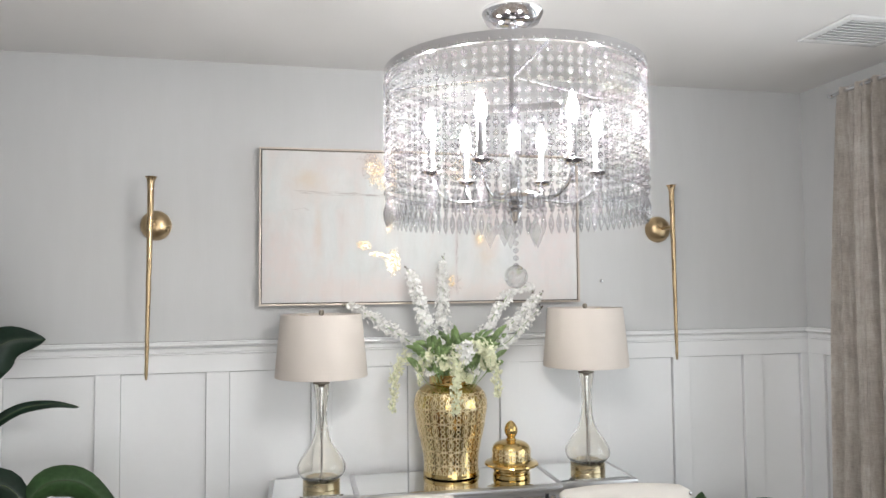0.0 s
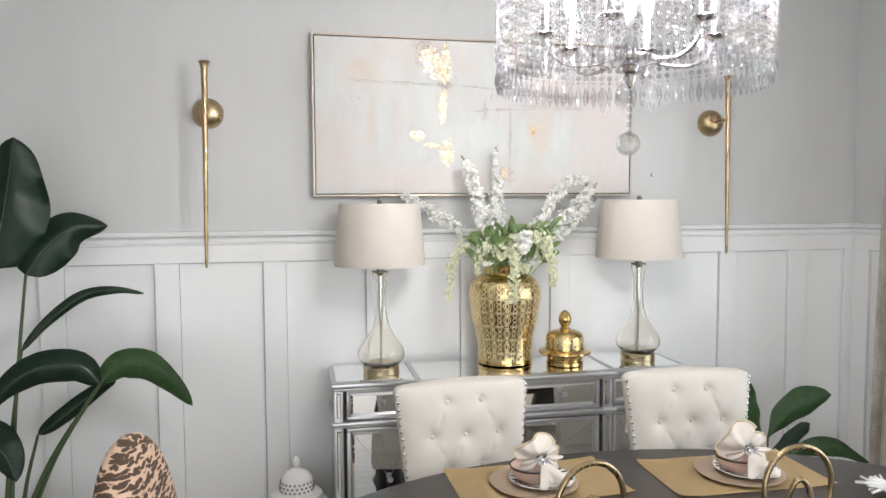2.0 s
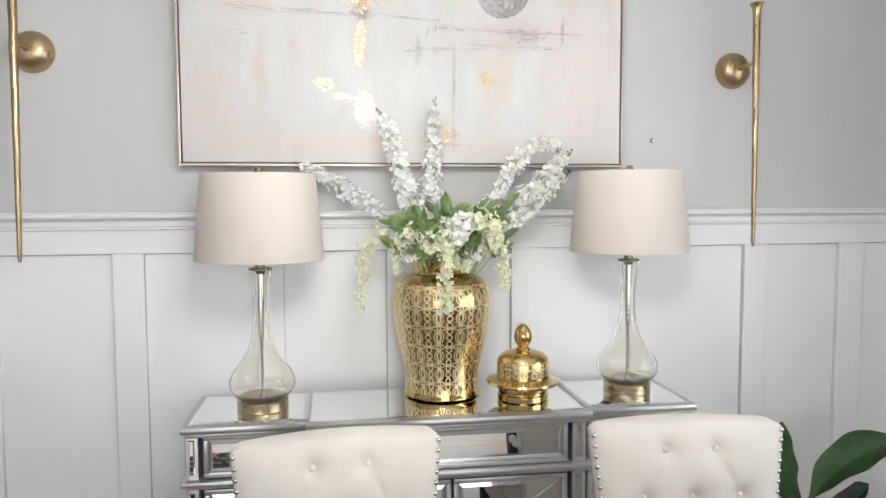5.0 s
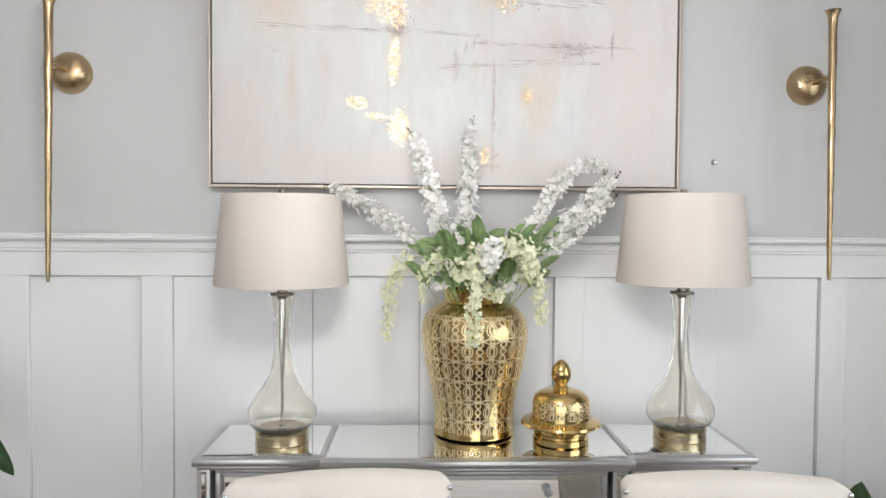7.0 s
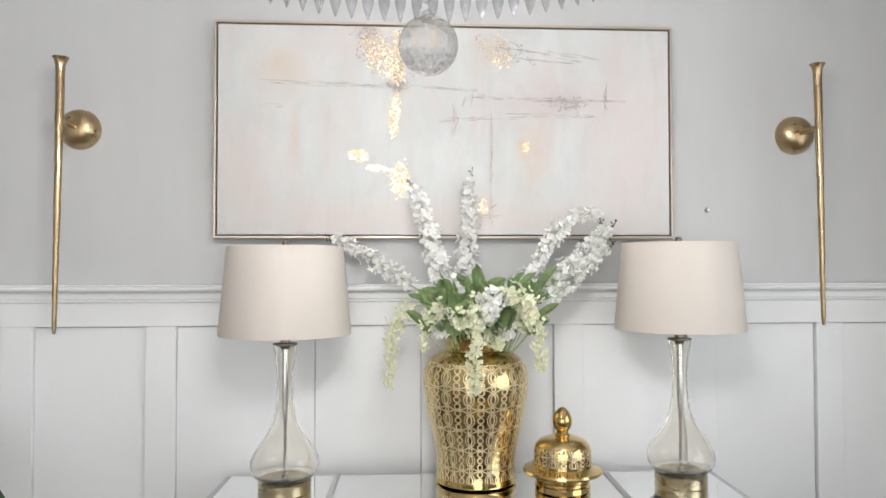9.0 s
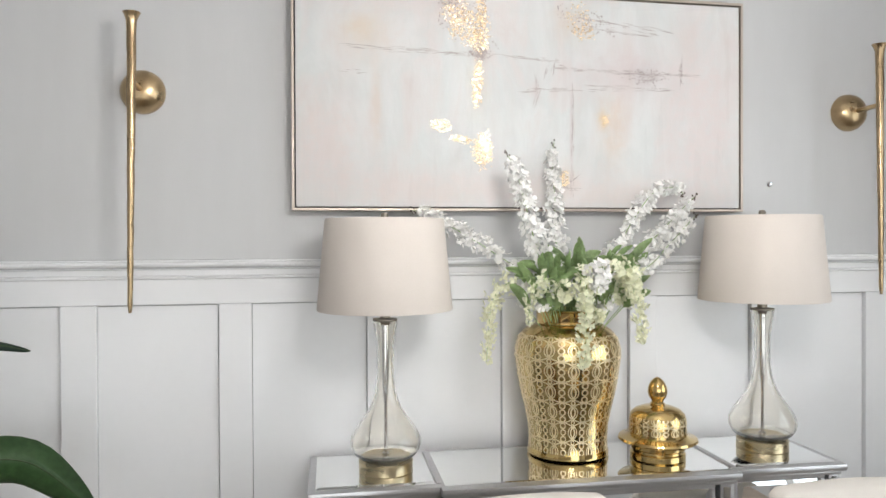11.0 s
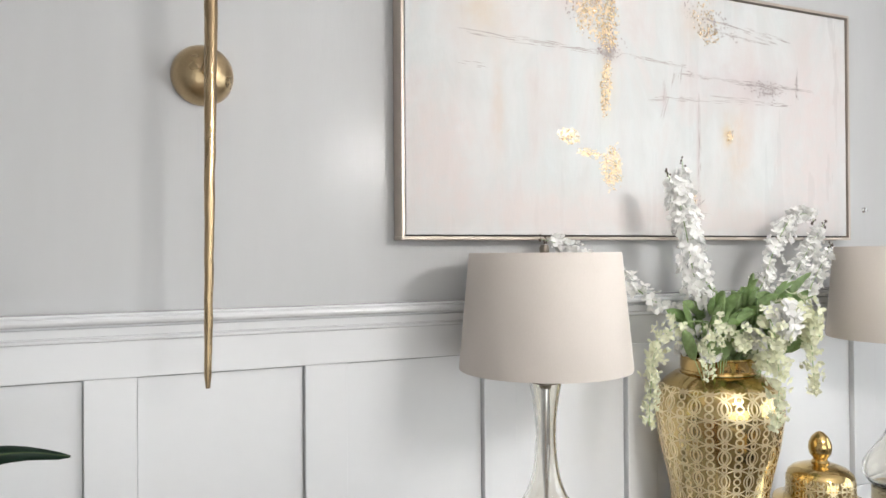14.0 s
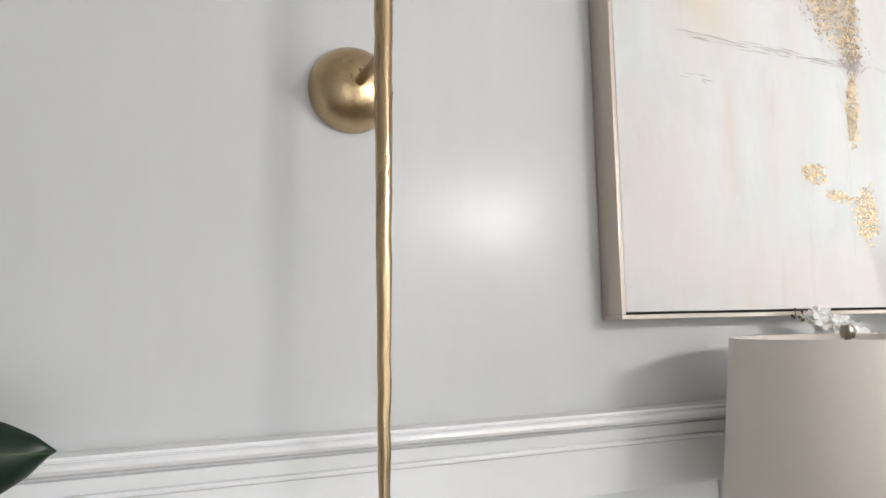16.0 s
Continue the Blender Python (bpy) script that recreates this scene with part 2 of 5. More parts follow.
def canvas_paint():
    """Pale pink, white and cool grey washes with soft vertical brushing and faint stains."""
    m, nt, b = nodes_of("canvas_paint")
    n1 = noise_fac(nt, coords(nt, (2.0, 1, 1.1)), 2.4, 5, 0.6, 0.6)
    n2 = noise_fac(nt, coords(nt, (9, 1, 2.2)), 1.6, 5, 0.65)
    n3 = noise_fac(nt, coords(nt, (1, 1, 1)), 26, 6, 0.7)
    c1 = ramp(nt, n1, [(0.32, (0.610, 0.548, 0.532)), (0.42, (0.640, 0.622, 0.612)), (0.48, (0.600, 0.628, 0.622)), (0.58, (0.668, 0.684, 0.680)), (0.7, (0.652, 0.618, 0.600))])
    c2 = ramp(nt, n2, [(0.32, (0.610, 0.566, 0.556)), (0.6, (0.648, 0.662, 0.662))])
    col = mix(nt, 0.4, c1, c2)
    tc = nt.nodes.new("ShaderNodeTexCoord")
    sp = nt.nodes.new("ShaderNodeSeparateXYZ")
    nt.links.new(tc.outputs["Object"], sp.inputs[0])
    for x, z, rx, rz, tint, k in STAINS:
        du = maths(nt, "POWER", maths(nt, "DIVIDE", maths(nt, "SUBTRACT", sp.outputs[0], x), rx), 2.0)
        dv = maths(nt, "POWER", maths(nt, "DIVIDE", maths(nt, "SUBTRACT", sp.outputs[2], z), rz), 2.0)
        d = maths(nt, "ADD", maths(nt, "ADD", du, dv), maths(nt, "MULTIPLY", maths(nt, "SUBTRACT", n3, 0.5), 2.6))
        g = maths(nt, "MULTIPLY", maths(nt, "EXPONENT", maths(nt, "MULTIPLY", maths(nt, "MAXIMUM", d, 0.0), -1.2)), k)
        col = mix(nt, g, col, tint)
    nt.links.new(col, b.inputs["Base Color"])
    stroke = noise_fac(nt, coords(nt, (13, 1, 1.5)), 1.0, 4, 0.6)
    slick = maths(nt, "MINIMUM", maths(nt, "MAXIMUM", maths(nt, "MULTIPLY", maths(nt, "SUBTRACT", stroke, 0.52), 9.0), 0.0), 1.0)
    nt.links.new(maths(nt, "SUBTRACT", 0.5, maths(nt, "MULTIPLY", slick, 0.28)), b.inputs["Roughness"])
    nt.links.new(maths(nt, "ADD", 0.025, maths(nt, "MULTIPLY", slick, 0.16)), b.inputs["Specular IOR Level"])
    bump(nt, b, noise_fac(nt, coords(nt, (14, 1, 5)), 12, 4), 0.12, 0.002)
    return m


def curtain_cloth():
    """Crinkled taupe weave with paler threads, patches of satin lustre put into the colour, a little daylight coming
    through.
    """
    m, nt, b = nodes_of("grey_taupe_curtain")
    n1 = noise_fac(nt, coords(nt, (1.0, 1.0, 1.1)), 8, 5, 0.65)
    n2 = noise_fac(nt, coords(nt, (1, 3, 0.25)), 60, 4, 0.7)
    n3 = noise_fac(nt, coords(nt, (1, 0.6, 5)), 45, 3, 0.6)
    f = maths(nt, "ADD", maths(nt, "MULTIPLY", n1, 0.4), maths(nt, "ADD", maths(nt, "MULTIPLY", n2, 0.35), maths(nt, "MULTIPLY", n3, 0.25)))
    col = ramp(nt, f, [(0.36, (0.52, 0.47, 0.43)), (0.5, (0.72, 0.67, 0.62)), (0.62, (0.87, 0.84, 0.80))])
    nt.links.new(col, b.inputs["Base Color"])
    nt.links.new(maths(nt, "ADD", 0.28, maths(nt, "MULTIPLY", n1, 0.35)), b.inputs["Roughness"])
    b.inputs["Specular IOR Level"].default_value = 0.8
    bump(nt, b, f, 0.5, 0.004)
    tl = add(nt, "BsdfTranslucent")
    nt.links.new(col, tl.inputs["Color"])
    mx = nt.nodes.new("ShaderNodeMixShader")
    mx.inputs[0].default_value = 0.25
    nt.links.new(b.outputs[0], mx.inputs[1]); nt.links.new(tl.outputs[0], mx.inputs[2])
    nt.links.new(mx.outputs[0], nt.nodes["Material Output"].inputs["Surface"])
    return m


def petal_cloth(name, color):
    """Thin cloth petal that lets light through."""
    m = bpy.data.materials.new(name)
    m.use_nodes = True
    nt = m.node_tree
    nt.nodes.remove(nt.nodes["Principled BSDF"])
    geo = nt.nodes.new("ShaderNodeNewGeometry")
    tone = ramp(nt, geo.outputs["Random Per Island"], [(0.0, tuple(c * 0.88 for c in color)), (1.0, tuple(min(0.96, c * 1.04) for c in color))])
    df, tl = add(nt, "BsdfDiffuse"), add(nt, "BsdfTranslucent")
    nt.links.new(tone, df.inputs["Color"]); nt.links.new(tone, tl.inputs["Color"])
    mx = nt.nodes.new("ShaderNodeMixShader")
    mx.inputs[0].default_value = 0.25
    nt.links.new(df.outputs[0], mx.inputs[1]); nt.links.new(tl.outputs[0], mx.inputs[2])
    nt.links.new(mx.outputs[0], nt.nodes["Material Output"].inputs["Surface"])
    return m


M = {
    "wall": stuff("grey_wall_paint", (0.556, 0.562, 0.566), 0.22, vary=0.03, big=0.9, fine=7, bumpy=0.42, rvary=0.2, stretch=(3.0, 3.0, 0.5), gloss=0.18),
    "trim": stuff("white_trim_paint", (0.775, 0.785, 0.795), 0.2, vary=0.015, big=1.5, fine=40, bumpy=0.05, rvary=0.1, gloss=0.4),
    "ceiling": stuff("ceiling_paint", (0.74, 0.735, 0.73), 0.85, vary=0.02, fine=200, bumpy=0.15),
    # floor colour is made up, pale enough to bounce light onto the lower walls
    "floor": stuff("oak_boards", (0.46, 0.38, 0.30), 0.4, vary=0.25, big=2, fine=25, stretch=(1, 14, 1)),
    "brass": stuff("brushed_brass", (0.49, 0.37, 0.22), 0.29, 1.0, vary=0.12, big=14, fine=160, bumpy=0.25, rvary=0.14),
    "hammered": stuff("hammered_gold", (0.42, 0.31, 0.185), 0.27, 1.0, vary=0.3, big=45, fine=110, bumpy=0.32, stretch=(1, 1, 0.12), rvary=0.15, depth=0.004),
    "antique": stuff("antique_brass", (0.50, 0.42, 0.27), 0.28, 1.0, vary=0.1, big=10, fine=150, bumpy=0.05, stretch=(1, 1, 4)),
    "gold": stuff("polished_gold", (0.60, 0.42, 0.175), 0.1, 1.0, vary=0.08, big=20, fine=90, bumpy=0.04),
    "lattice": brass_lattice("gold_lattice", 14.0, 0.0575, 0.022, 0.352),
    "lidlattice": brass_lattice("gold_lid_lattice", 9.0, 0.034, 0.076, 0.122),
    "silver": stuff("silver_leaf_wood", (0.52, 0.52, 0.53), 0.33, 0.85, vary=0.12, big=6, fine=90, bumpy=0.12, stretch=(0.3, 1, 1), rvary=0.14),
    "mirror": stuff("mirror_glass", (0.86, 0.87, 0.87), 0.015, 1.0, vary=0.01, bumpy=0, rvary=0.01),
    "bevel": stuff("bevelled_mirror", (0.62, 0.64, 0.66), 0.05, 1.0, vary=0.03, bumpy=0, rvary=0.02),
    "dark": stuff("dark_gap", (0.03, 0.03, 0.03), 0.6, bumpy=0),
    "chrome": stuff("chrome", (0.72, 0.72, 0.74), 0.09, 1.0, vary=0.04, bumpy=0.02),
    "crystal": crystal("cut_crystal"),
    "pendant": crystal("pendant_crystal", 0.3, 0.26),
    "knob": crystal("knob_crystal", 0.5, 0.75),
    "pierced": stuff("shaded_piercing", (0.22, 0.22, 0.22), 0.6, bumpy=0),
    "ballglass": None,
    "lampglass": blown_glass("pale_smoked_glass", (0.98, 0.965, 0.925)),
    "pane": clear_glass("window_glass", (0.97, 0.98, 0.98)),
    "bulb": glow("lit_bulb", (1.0, 0.975, 0.955), BULB_STRENGTH),
    "nickel": stuff("aged_nickel", (0.27, 0.24, 0.20), 0.32, 1.0, vary=0.1, big=12, fine=150, bumpy=0.04),
    "candle": stuff("silver_candle_sleeve", (0.25, 0.25, 0.26), 0.3, 0.6, bumpy=0),
    "shade": stuff("cream_linen", (0.64, 0.585, 0.535), 0.8, vary=0.04, big=5, fine=420, bumpy=0.1, stretch=(1, 1, 0.4)),
    "linen": stuff("ivory_velvet", (0.655, 0.62, 0.57), 0.85, vary=0.06, big=9, fine=320, bumpy=0.3),
    "curtain": curtain_cloth(),
    "frame": stuff("champagne_frame", (0.50, 0.435, 0.375), 0.34, 0.6, vary=0.06, big=8, fine=120, bumpy=0.05),
    "canvas": canvas_paint(),
    "leafgold": stuff("gold_leaf", (0.86, 0.69, 0.47), 0.27, 1.0, vary=0.15, big=60, fine=240, bumpy=0.8),
    "smudge": stuff("grey_brown_paint", (0.36, 0.31, 0.30), 0.5, vary=0.2, big=40, fine=200),
    "table": stuff("espresso_wood", (0.045, 0.038, 0.036), 0.38, vary=0.3, big=4, fine=40, stretch=(1, 9, 1), bumpy=0.1),
    "mat": stuff("kraft_gold_placemat", (0.74, 0.54, 0.28), 0.6, 0.0, vary=0.1, big=12, fine=300, bumpy=0.3),
    "charger": stuff("taupe_charger", (0.38, 0.28, 0.20), 0.45, vary=0.1, big=12, fine=90),
    "china": stuff("white_china", (0.80, 0.79, 0.77), 0.15, vary=0.02, bumpy=0),
    "darkglaze": stuff("dark_glaze", (0.07, 0.05, 0.045), 0.25, vary=0.2, bumpy=0),
    "bowl": stuff("blush_glaze", (0.62, 0.44, 0.36), 0.2, vary=0.06, big=20, bumpy=0.02),
    "napkin": stuff("cream_napkin", (0.72, 0.66, 0.60), 0.85, vary=0.07, big=20, fine=300, bumpy=0.3),
    "pearl": stuff("pearl_beads", (0.70, 0.58, 0.42), 0.25, vary=0.1, bumpy=0),
    "leopard": leopard_cloth(),
    "leafdark": stuff("dark_green_leaf", (0.018, 0.042, 0.026), 0.36, vary=0.4, big=9, fine=50, bumpy=0.3, stretch=(1, 1, 1)),
    "leafgreen": stuff("fresh_green_leaf", (0.056, 0.118, 0.043), 0.4, vary=0.35, big=12, fine=60, bumpy=0.25),
    "stalk": stuff("green_stalk", (0.05, 0.08, 0.03), 0.5, vary=0.3, big=9, fine=60),
    "sprig": stuff("spray_leaf", (0.36, 0.49, 0.23), 0.45, vary=0.4, big=20, fine=90, bumpy=0.2),
    "petal": petal_cloth("white_petal", (0.95, 0.94, 0.91)),
    "petalgreen": petal_cloth("greenish_petal", (0.89, 0.90, 0.70)),
    "twig": stuff("brown_twig", (0.09, 0.065, 0.05), 0.7, vary=0.2, big=30),
    "pot": stuff("dark_planter", (0.10, 0.06, 0.05), 0.35, vary=0.2, big=8),
    "soil": stuff("potting_soil", (0.045, 0.03, 0.022), 0.95, vary=0.4, big=30, fine=150, bumpy=1.0),
    "plastic": stuff("white_plastic", (0.75, 0.75, 0.74), 0.35, vary=0.02, bumpy=0),
    "ground": stuff("lawn_ground", (0.07, 0.10, 0.04), 0.9, vary=0.3, big=0.5, fine=8),
}
ball, bnt, bb = nodes_of("crystal_ball")
bb.inputs["Transmission Weight"].default_value, bb.inputs["Roughness"].default_value, bb.inputs["IOR"].default_value = 1.0, 0.0, 1.45
btr, bmx = add(bnt, "BsdfTransparent", Color=(0.98, 0.98, 0.98, 1)), bnt.nodes.new("ShaderNodeMixShader")
bmx.inputs[0].default_value = 0.45
bnt.links.new(bb.outputs[0], bmx.inputs[1]); bnt.links.new(btr.outputs[0], bmx.inputs[2])
bnt.links.new(bmx.outputs[0], bnt.nodes["Material Output"].inputs["Surface"])
M["ballglass"] = ball


# ---- mesh helpers ----
def box(bm, x0, x1, y0, y1, z0, z1, bevel=0.0):
    r = bmesh.ops.create_cube(bm, size=1.0, matrix=Matrix.Translation(((x0 + x1) / 2, (y0 + y1) / 2, (z0 + z1) / 2)) @ Matrix.Diagonal((x1 - x0, y1 - y0, z1 - z0, 1)))
    if bevel:
        es = list({e for v in r["verts"] for e in v.link_edges})
        bmesh.ops.bevel(bm, geom=es, offset=bevel, segments=2, affect="EDGES", profile=0.6)


def lathe(bm, profile, seg=32, centre=(0, 0, 0), close=False, spin=0.0):
    cx, cy, cz = centre
    rings = []
    for r, z in profile:
        if r < 1e-6:
            rings.append([bm.verts.new((cx, cy, cz + z))])
        else:
            rings.append([bm.verts.new((cx + r * math.cos(2 * math.pi * k / seg + spin), cy + r * math.sin(2 * math.pi * k / seg + spin), cz + z)) for k in range(seg)])
    for a, b in zip(rings, rings[1:]):
        for k in range(seg):
            k2 = (k + 1) % seg
            if len(a) == 1 and len(b) > 1:
                bm.faces.new((a[0], b[k2], b[k]))
            elif len(b) == 1 and len(a) > 1:
                bm.faces.new((a[k], a[k2], b[0]))
            elif len(a) > 1:
                bm.faces.new((a[k], a[k2], b[k2], b[k]))
    return rings


def tube(bm, pts, radii, seg=8, closed=False, cap=True):
    pts = [Vector(p) for p in pts]
    n = len(pts)
    if isinstance(radii, (int, float)):
        radii = [radii] * n
    rings, up = [], None
    for i, p in enumerate(pts):
        if closed:
            d = pts[(i + 1) % n] - pts[i - 1]
        else:
            d = pts[min(i + 1, n - 1)] - pts[max(i - 1, 0)]
        d.normalize()
        if up is None:
            up = d.orthogonal()
        up = (up - d * up.dot(d)).normalized()
        side = d.cross(up)
        rings.append([bm.verts.new(p + (up * math.cos(2 * math.pi * k / seg) + side * math.sin(2 * math.pi * k / seg)) * radii[i]) for k in range(seg)])
    for i in range(n if closed else n - 1):
        a, b = rings[i], rings[(i + 1) % n]
        for k in range(seg):
            bm.faces.new((a[k], a[(k + 1) % seg], b[(k + 1) % seg], b[k]))
    if cap and not closed:
        bm.faces.new(rings[0][::-1])
        bm.faces.new(rings[-1])


def smooth_curve(pts, steps=8):
    """Catmull-Rom through the points."""
    pts = [Vector(p) for p in pts]
    out = []
    for i in range(len(pts) - 1):
        p0, p1, p2, p3 = pts[max(i - 1, 0)], pts[i], pts[i + 1], pts[min(i + 2, len(pts) - 1)]
        for s in range(steps):
            t = s / steps
            out.append(0.5 * ((2 * p1) + (p2 - p0) * t + (2 * p0 - 5 * p1 + 4 * p2 - p3) * t * t + (3 * p1 - p0 - 3 * p2 + p3) * t ** 3))
    out.append(pts[-1])
    return out


def dome(bm, centre, r, squash=(1, 1, 1), u=10, v=6):
    bmesh.ops.create_uvsphere(bm, u_segments=u, v_segments=v, radius=r, matrix=Matrix.Translation(centre) @ Matrix.Diagonal((*squash, 1)))


def mesh_of(name, bm, material, shade=True, angle=40):
    bmesh.ops.recalc_face_normals(bm, faces=bm.faces)
    me = bpy.data.meshes.new(name)
    bm.to_mesh(me)
    bm.free()
    me.materials.append(M[material])
    if shade:
        me.shade_smooth()
        me.set_sharp_from_angle(angle=radians(angle))
    return me


def part(name, bm, material, parent, label="", smooth=True, angle=40):
    ob = new(name, mesh_of(name, bm, material, smooth, angle))
    ob.parent = parent
    return tagged(ob, label)


def thing(name, label, category, m=None, group=""):
    ob = new(name)
    ob.empty_display_size = 0.1
    if m is not None:
        ob.matrix_world = m
    return tagged(ob, label, category, group)


def setting(name, bm, material, label="", smooth=False):
    ob = new(name, mesh_of(name, bm, material, smooth))
    return tagged(ob, label, kind="structure")


B = bmesh.new


def one_box(*a):
    bm = B()
    box(bm, *a)
    return bm


# ---- the room ----
bm = B(); box(bm, LEFT_X - 0.1, RIGHT_X + 0.2, BACK_Y - 0.1, WALL_Y + 0.12, -0.12, 0); setting("floor", bm, "floor", "pale board floor, tone made up to bounce light")
bm = B(); box(bm, LEFT_X - 0.1, RIGHT_X + 0.2, BACK_Y - 0.1, WALL_Y + 0.12, CEIL, CEIL + 0.12); setting("ceiling", bm, "ceiling", "matt white painted ceiling")
bm = B(); box(bm, LEFT_X - 0.1, RIGHT_X + 0.2, WALL_Y, WALL_Y + 0.12, 0, CEIL); wall_north = setting("wall_north", bm, "wall", "pale grey painted wall above white wainscot")
bm = B(); box(bm, LEFT_X - 0.1, LEFT_X, BACK_Y, WALL_Y, 0, CEIL); setting("wall_west", bm, "wall", "pale grey painted wall")
# unseen back wall; its glazed opening is added to let the fill lamp in
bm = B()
for x0, x1, z0, z1 in ((LEFT_X - 0.1, FILL_X0, 0, CEIL), (FILL_X1, RIGHT_X + 0.2, 0, CEIL), (FILL_X0, FILL_X1, FILL_Z1, CEIL)):
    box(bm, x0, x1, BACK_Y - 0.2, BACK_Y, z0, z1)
setting("wall_south", bm, "wall", "pale grey painted wall with wide opening added for fill light")
door = tagged(new("fill_opening_1"), "added white framed glazed opening for fill light", kind="structure")
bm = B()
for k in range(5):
    x = FILL_X0 + 0.03 + (FILL_X1 - FILL_X0 - 0.06) * k / 4
    box(bm, x - 0.03, x + 0.03, BACK_Y - 0.13, BACK_Y - 0.07, 0, FILL_Z1, 0.003)
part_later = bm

bm = B()
for y0, y1, z0, z1 in ((BACK_Y, WIN_Y0, 0, CEIL), (WIN_Y1, WALL_Y, 0, CEIL), (WIN_Y0, WIN_Y1, 0, WIN_Z0), (WIN_Y0, WIN_Y1, WIN_Z1, CEIL)):
    box(bm, RIGHT_X, RIGHT_X + 0.2, y0, y1, z0, z1)
wall_east = setting("wall_east", bm, "wall", "pale grey painted wall with a tall window")

part("fill_opening_frame", part_later, "trim", door)
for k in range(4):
    x0 = FILL_X0 + 0.03 + (FILL_X1 - FILL_X0 - 0.06) * k / 4 + 0.03
    x1 = x0 + (FILL_X1 - FILL_X0 - 0.06) / 4 - 0.06
    part("pane", one_box(x0, x1, BACK_Y - 0.104, BACK_Y - 0.096, 0.002, FILL_Z1), "pane", door).visible_shadow = False
# window in the east wall
win = tagged(new("window_1"), "white framed window beside the grey curtain", kind="structure")
bm = B()
for y0, y1, z0, z1 in ((WIN_Y0, WIN_Y0 + 0.06, WIN_Z0, WIN_Z1), (WIN_Y1 - 0.06, WIN_Y1, WIN_Z0, WIN_Z1), (WIN_Y0 + 0.06, WIN_Y1 - 0.06, WIN_Z0, WIN_Z0 + 0.06), (WIN_Y0 + 0.06, WIN_Y1 - 0.06, WIN_Z1 - 0.06, WIN_Z1)):
    box(bm, RIGHT_X + 0.05, RIGHT_X + 0.12, y0, y1, z0, z1, 0.004)
for k in (1, 2):
    y = WIN_Y0 + (WIN_Y1 - WIN_Y0) * k / 3
    box(bm, RIGHT_X + 0.06, RIGHT_X + 0.11, y - 0.035, y + 0.035, WIN_Z0 + 0.06, WIN_Z1 - 0.06, 0.004)
part("window_frame", bm, "trim", win)
bm = B(); box(bm, RIGHT_X + 0.078, RIGHT_X + 0.086, WIN_Y0 + 0.05, WIN_Y1 - 0.05, WIN_Z0 + 0.05, WIN_Z1 - 0.05)
pane = part("pane", bm, "pane", win); pane.visible_shadow = False
bm = B(); box(bm, RIGHT_X - 0.03, RIGHT_X + 0.05, WIN_Y0 - 0.04, WIN_Y1 + 0.04, WIN_Z0 - 0.03, WIN_Z0, 0.004); part("window_sill", bm, "trim", win)
bm = B(); box(bm, -300, 400, -300, 300, -0.5, -0.3); setting("ground", bm, "ground", "green lawn outside")

# wainscot: boards between recessed panels
LEFTS = [-2.13, -1.70, -1.27, -0.843, -0.41, 0.015, 0.437, 0.862, 1.28, 1.71, 2.13, 2.52]
RIGHTS = [-1.795, -1.365, -0.935, -0.505, -0.078, 0.35, 0.767, 1.187, 1.615, 2.042, 2.418, 2.737]
P_TOP, P_BOT, RAIL_TOP = 1.376, 0.2, 1.515
wains = tagged(new("wainscot_north"), "white board and batten wainscot with recessed panels", kind="structure")
edges = [LEFT_X] + [v for pr in zip(LEFTS, RIGHTS) for v in pr] + [RIGHT_X]
for a, b in zip(edges[0::2], edges[1::2]):
    part("batten", one_box(a, b, FACE_Y, WALL_Y, P_BOT, P_TOP, 0.0025), "trim", wains, smooth=False)
part("top_board", one_box(LEFT_X, RIGHT_X, FACE_Y, WALL_Y, P_TOP, 1.482, 0.0025), "trim", wains, smooth=False)
part("bottom_board", one_box(LEFT_X, RIGHT_X, FACE_Y - 0.002, WALL_Y, 0, P_BOT, 0.003), "trim", wains)
# panels stop short at right and top; the gap mimics the battens' shadow line
for a, b in zip(LEFTS, RIGHTS):
    part("panel", one_box(a + 0.001, b - 0.0035, WALL_Y - 0.007, WALL_Y + 0.001, P_BOT, P_TOP - 0.0035), "trim", wains)


def rail_profile():
    # out from the wall, height
    return [(0.0, 1.459), (0.024, 1.459), (0.0275, 1.4605), (0.0285, 1.4635), (0.0275, 1.4665), (0.0235, 1.468), (0.0235, 1.4698), (0.029, 1.4708),
            (0.030, 1.4865), (0.024, 1.488), (0.024, 1.4912), (0.040, 1.493), (0.046, 1.4965), (0.0485, 1.501), (0.0475, 1.5055), (0.0445, 1.508),
            (0.0410, 1.5086), (0.0410, 1.5099), (0.044, 1.511), (0.0425, 1.515), (0.0, 1.515)]


def sweep_rail(p0, p1, out):
    bm = B()
    rows = []
    for p in (p0, p1):
        rows.append([bm.verts.new((p[0] + out[0] * d, p[1] + out[1] * d, z - 0.011)) for d, z in rail_profile()])
    n = len(rows[0])
    for k in range(n):
        bm.faces.new((rows[0][k], rows[0][(k + 1) % n], rows[1][(k + 1) % n], rows[1][k]))
    bm.faces.new(rows[0]); bm.faces.new(rows[1][::-1])
    return bm


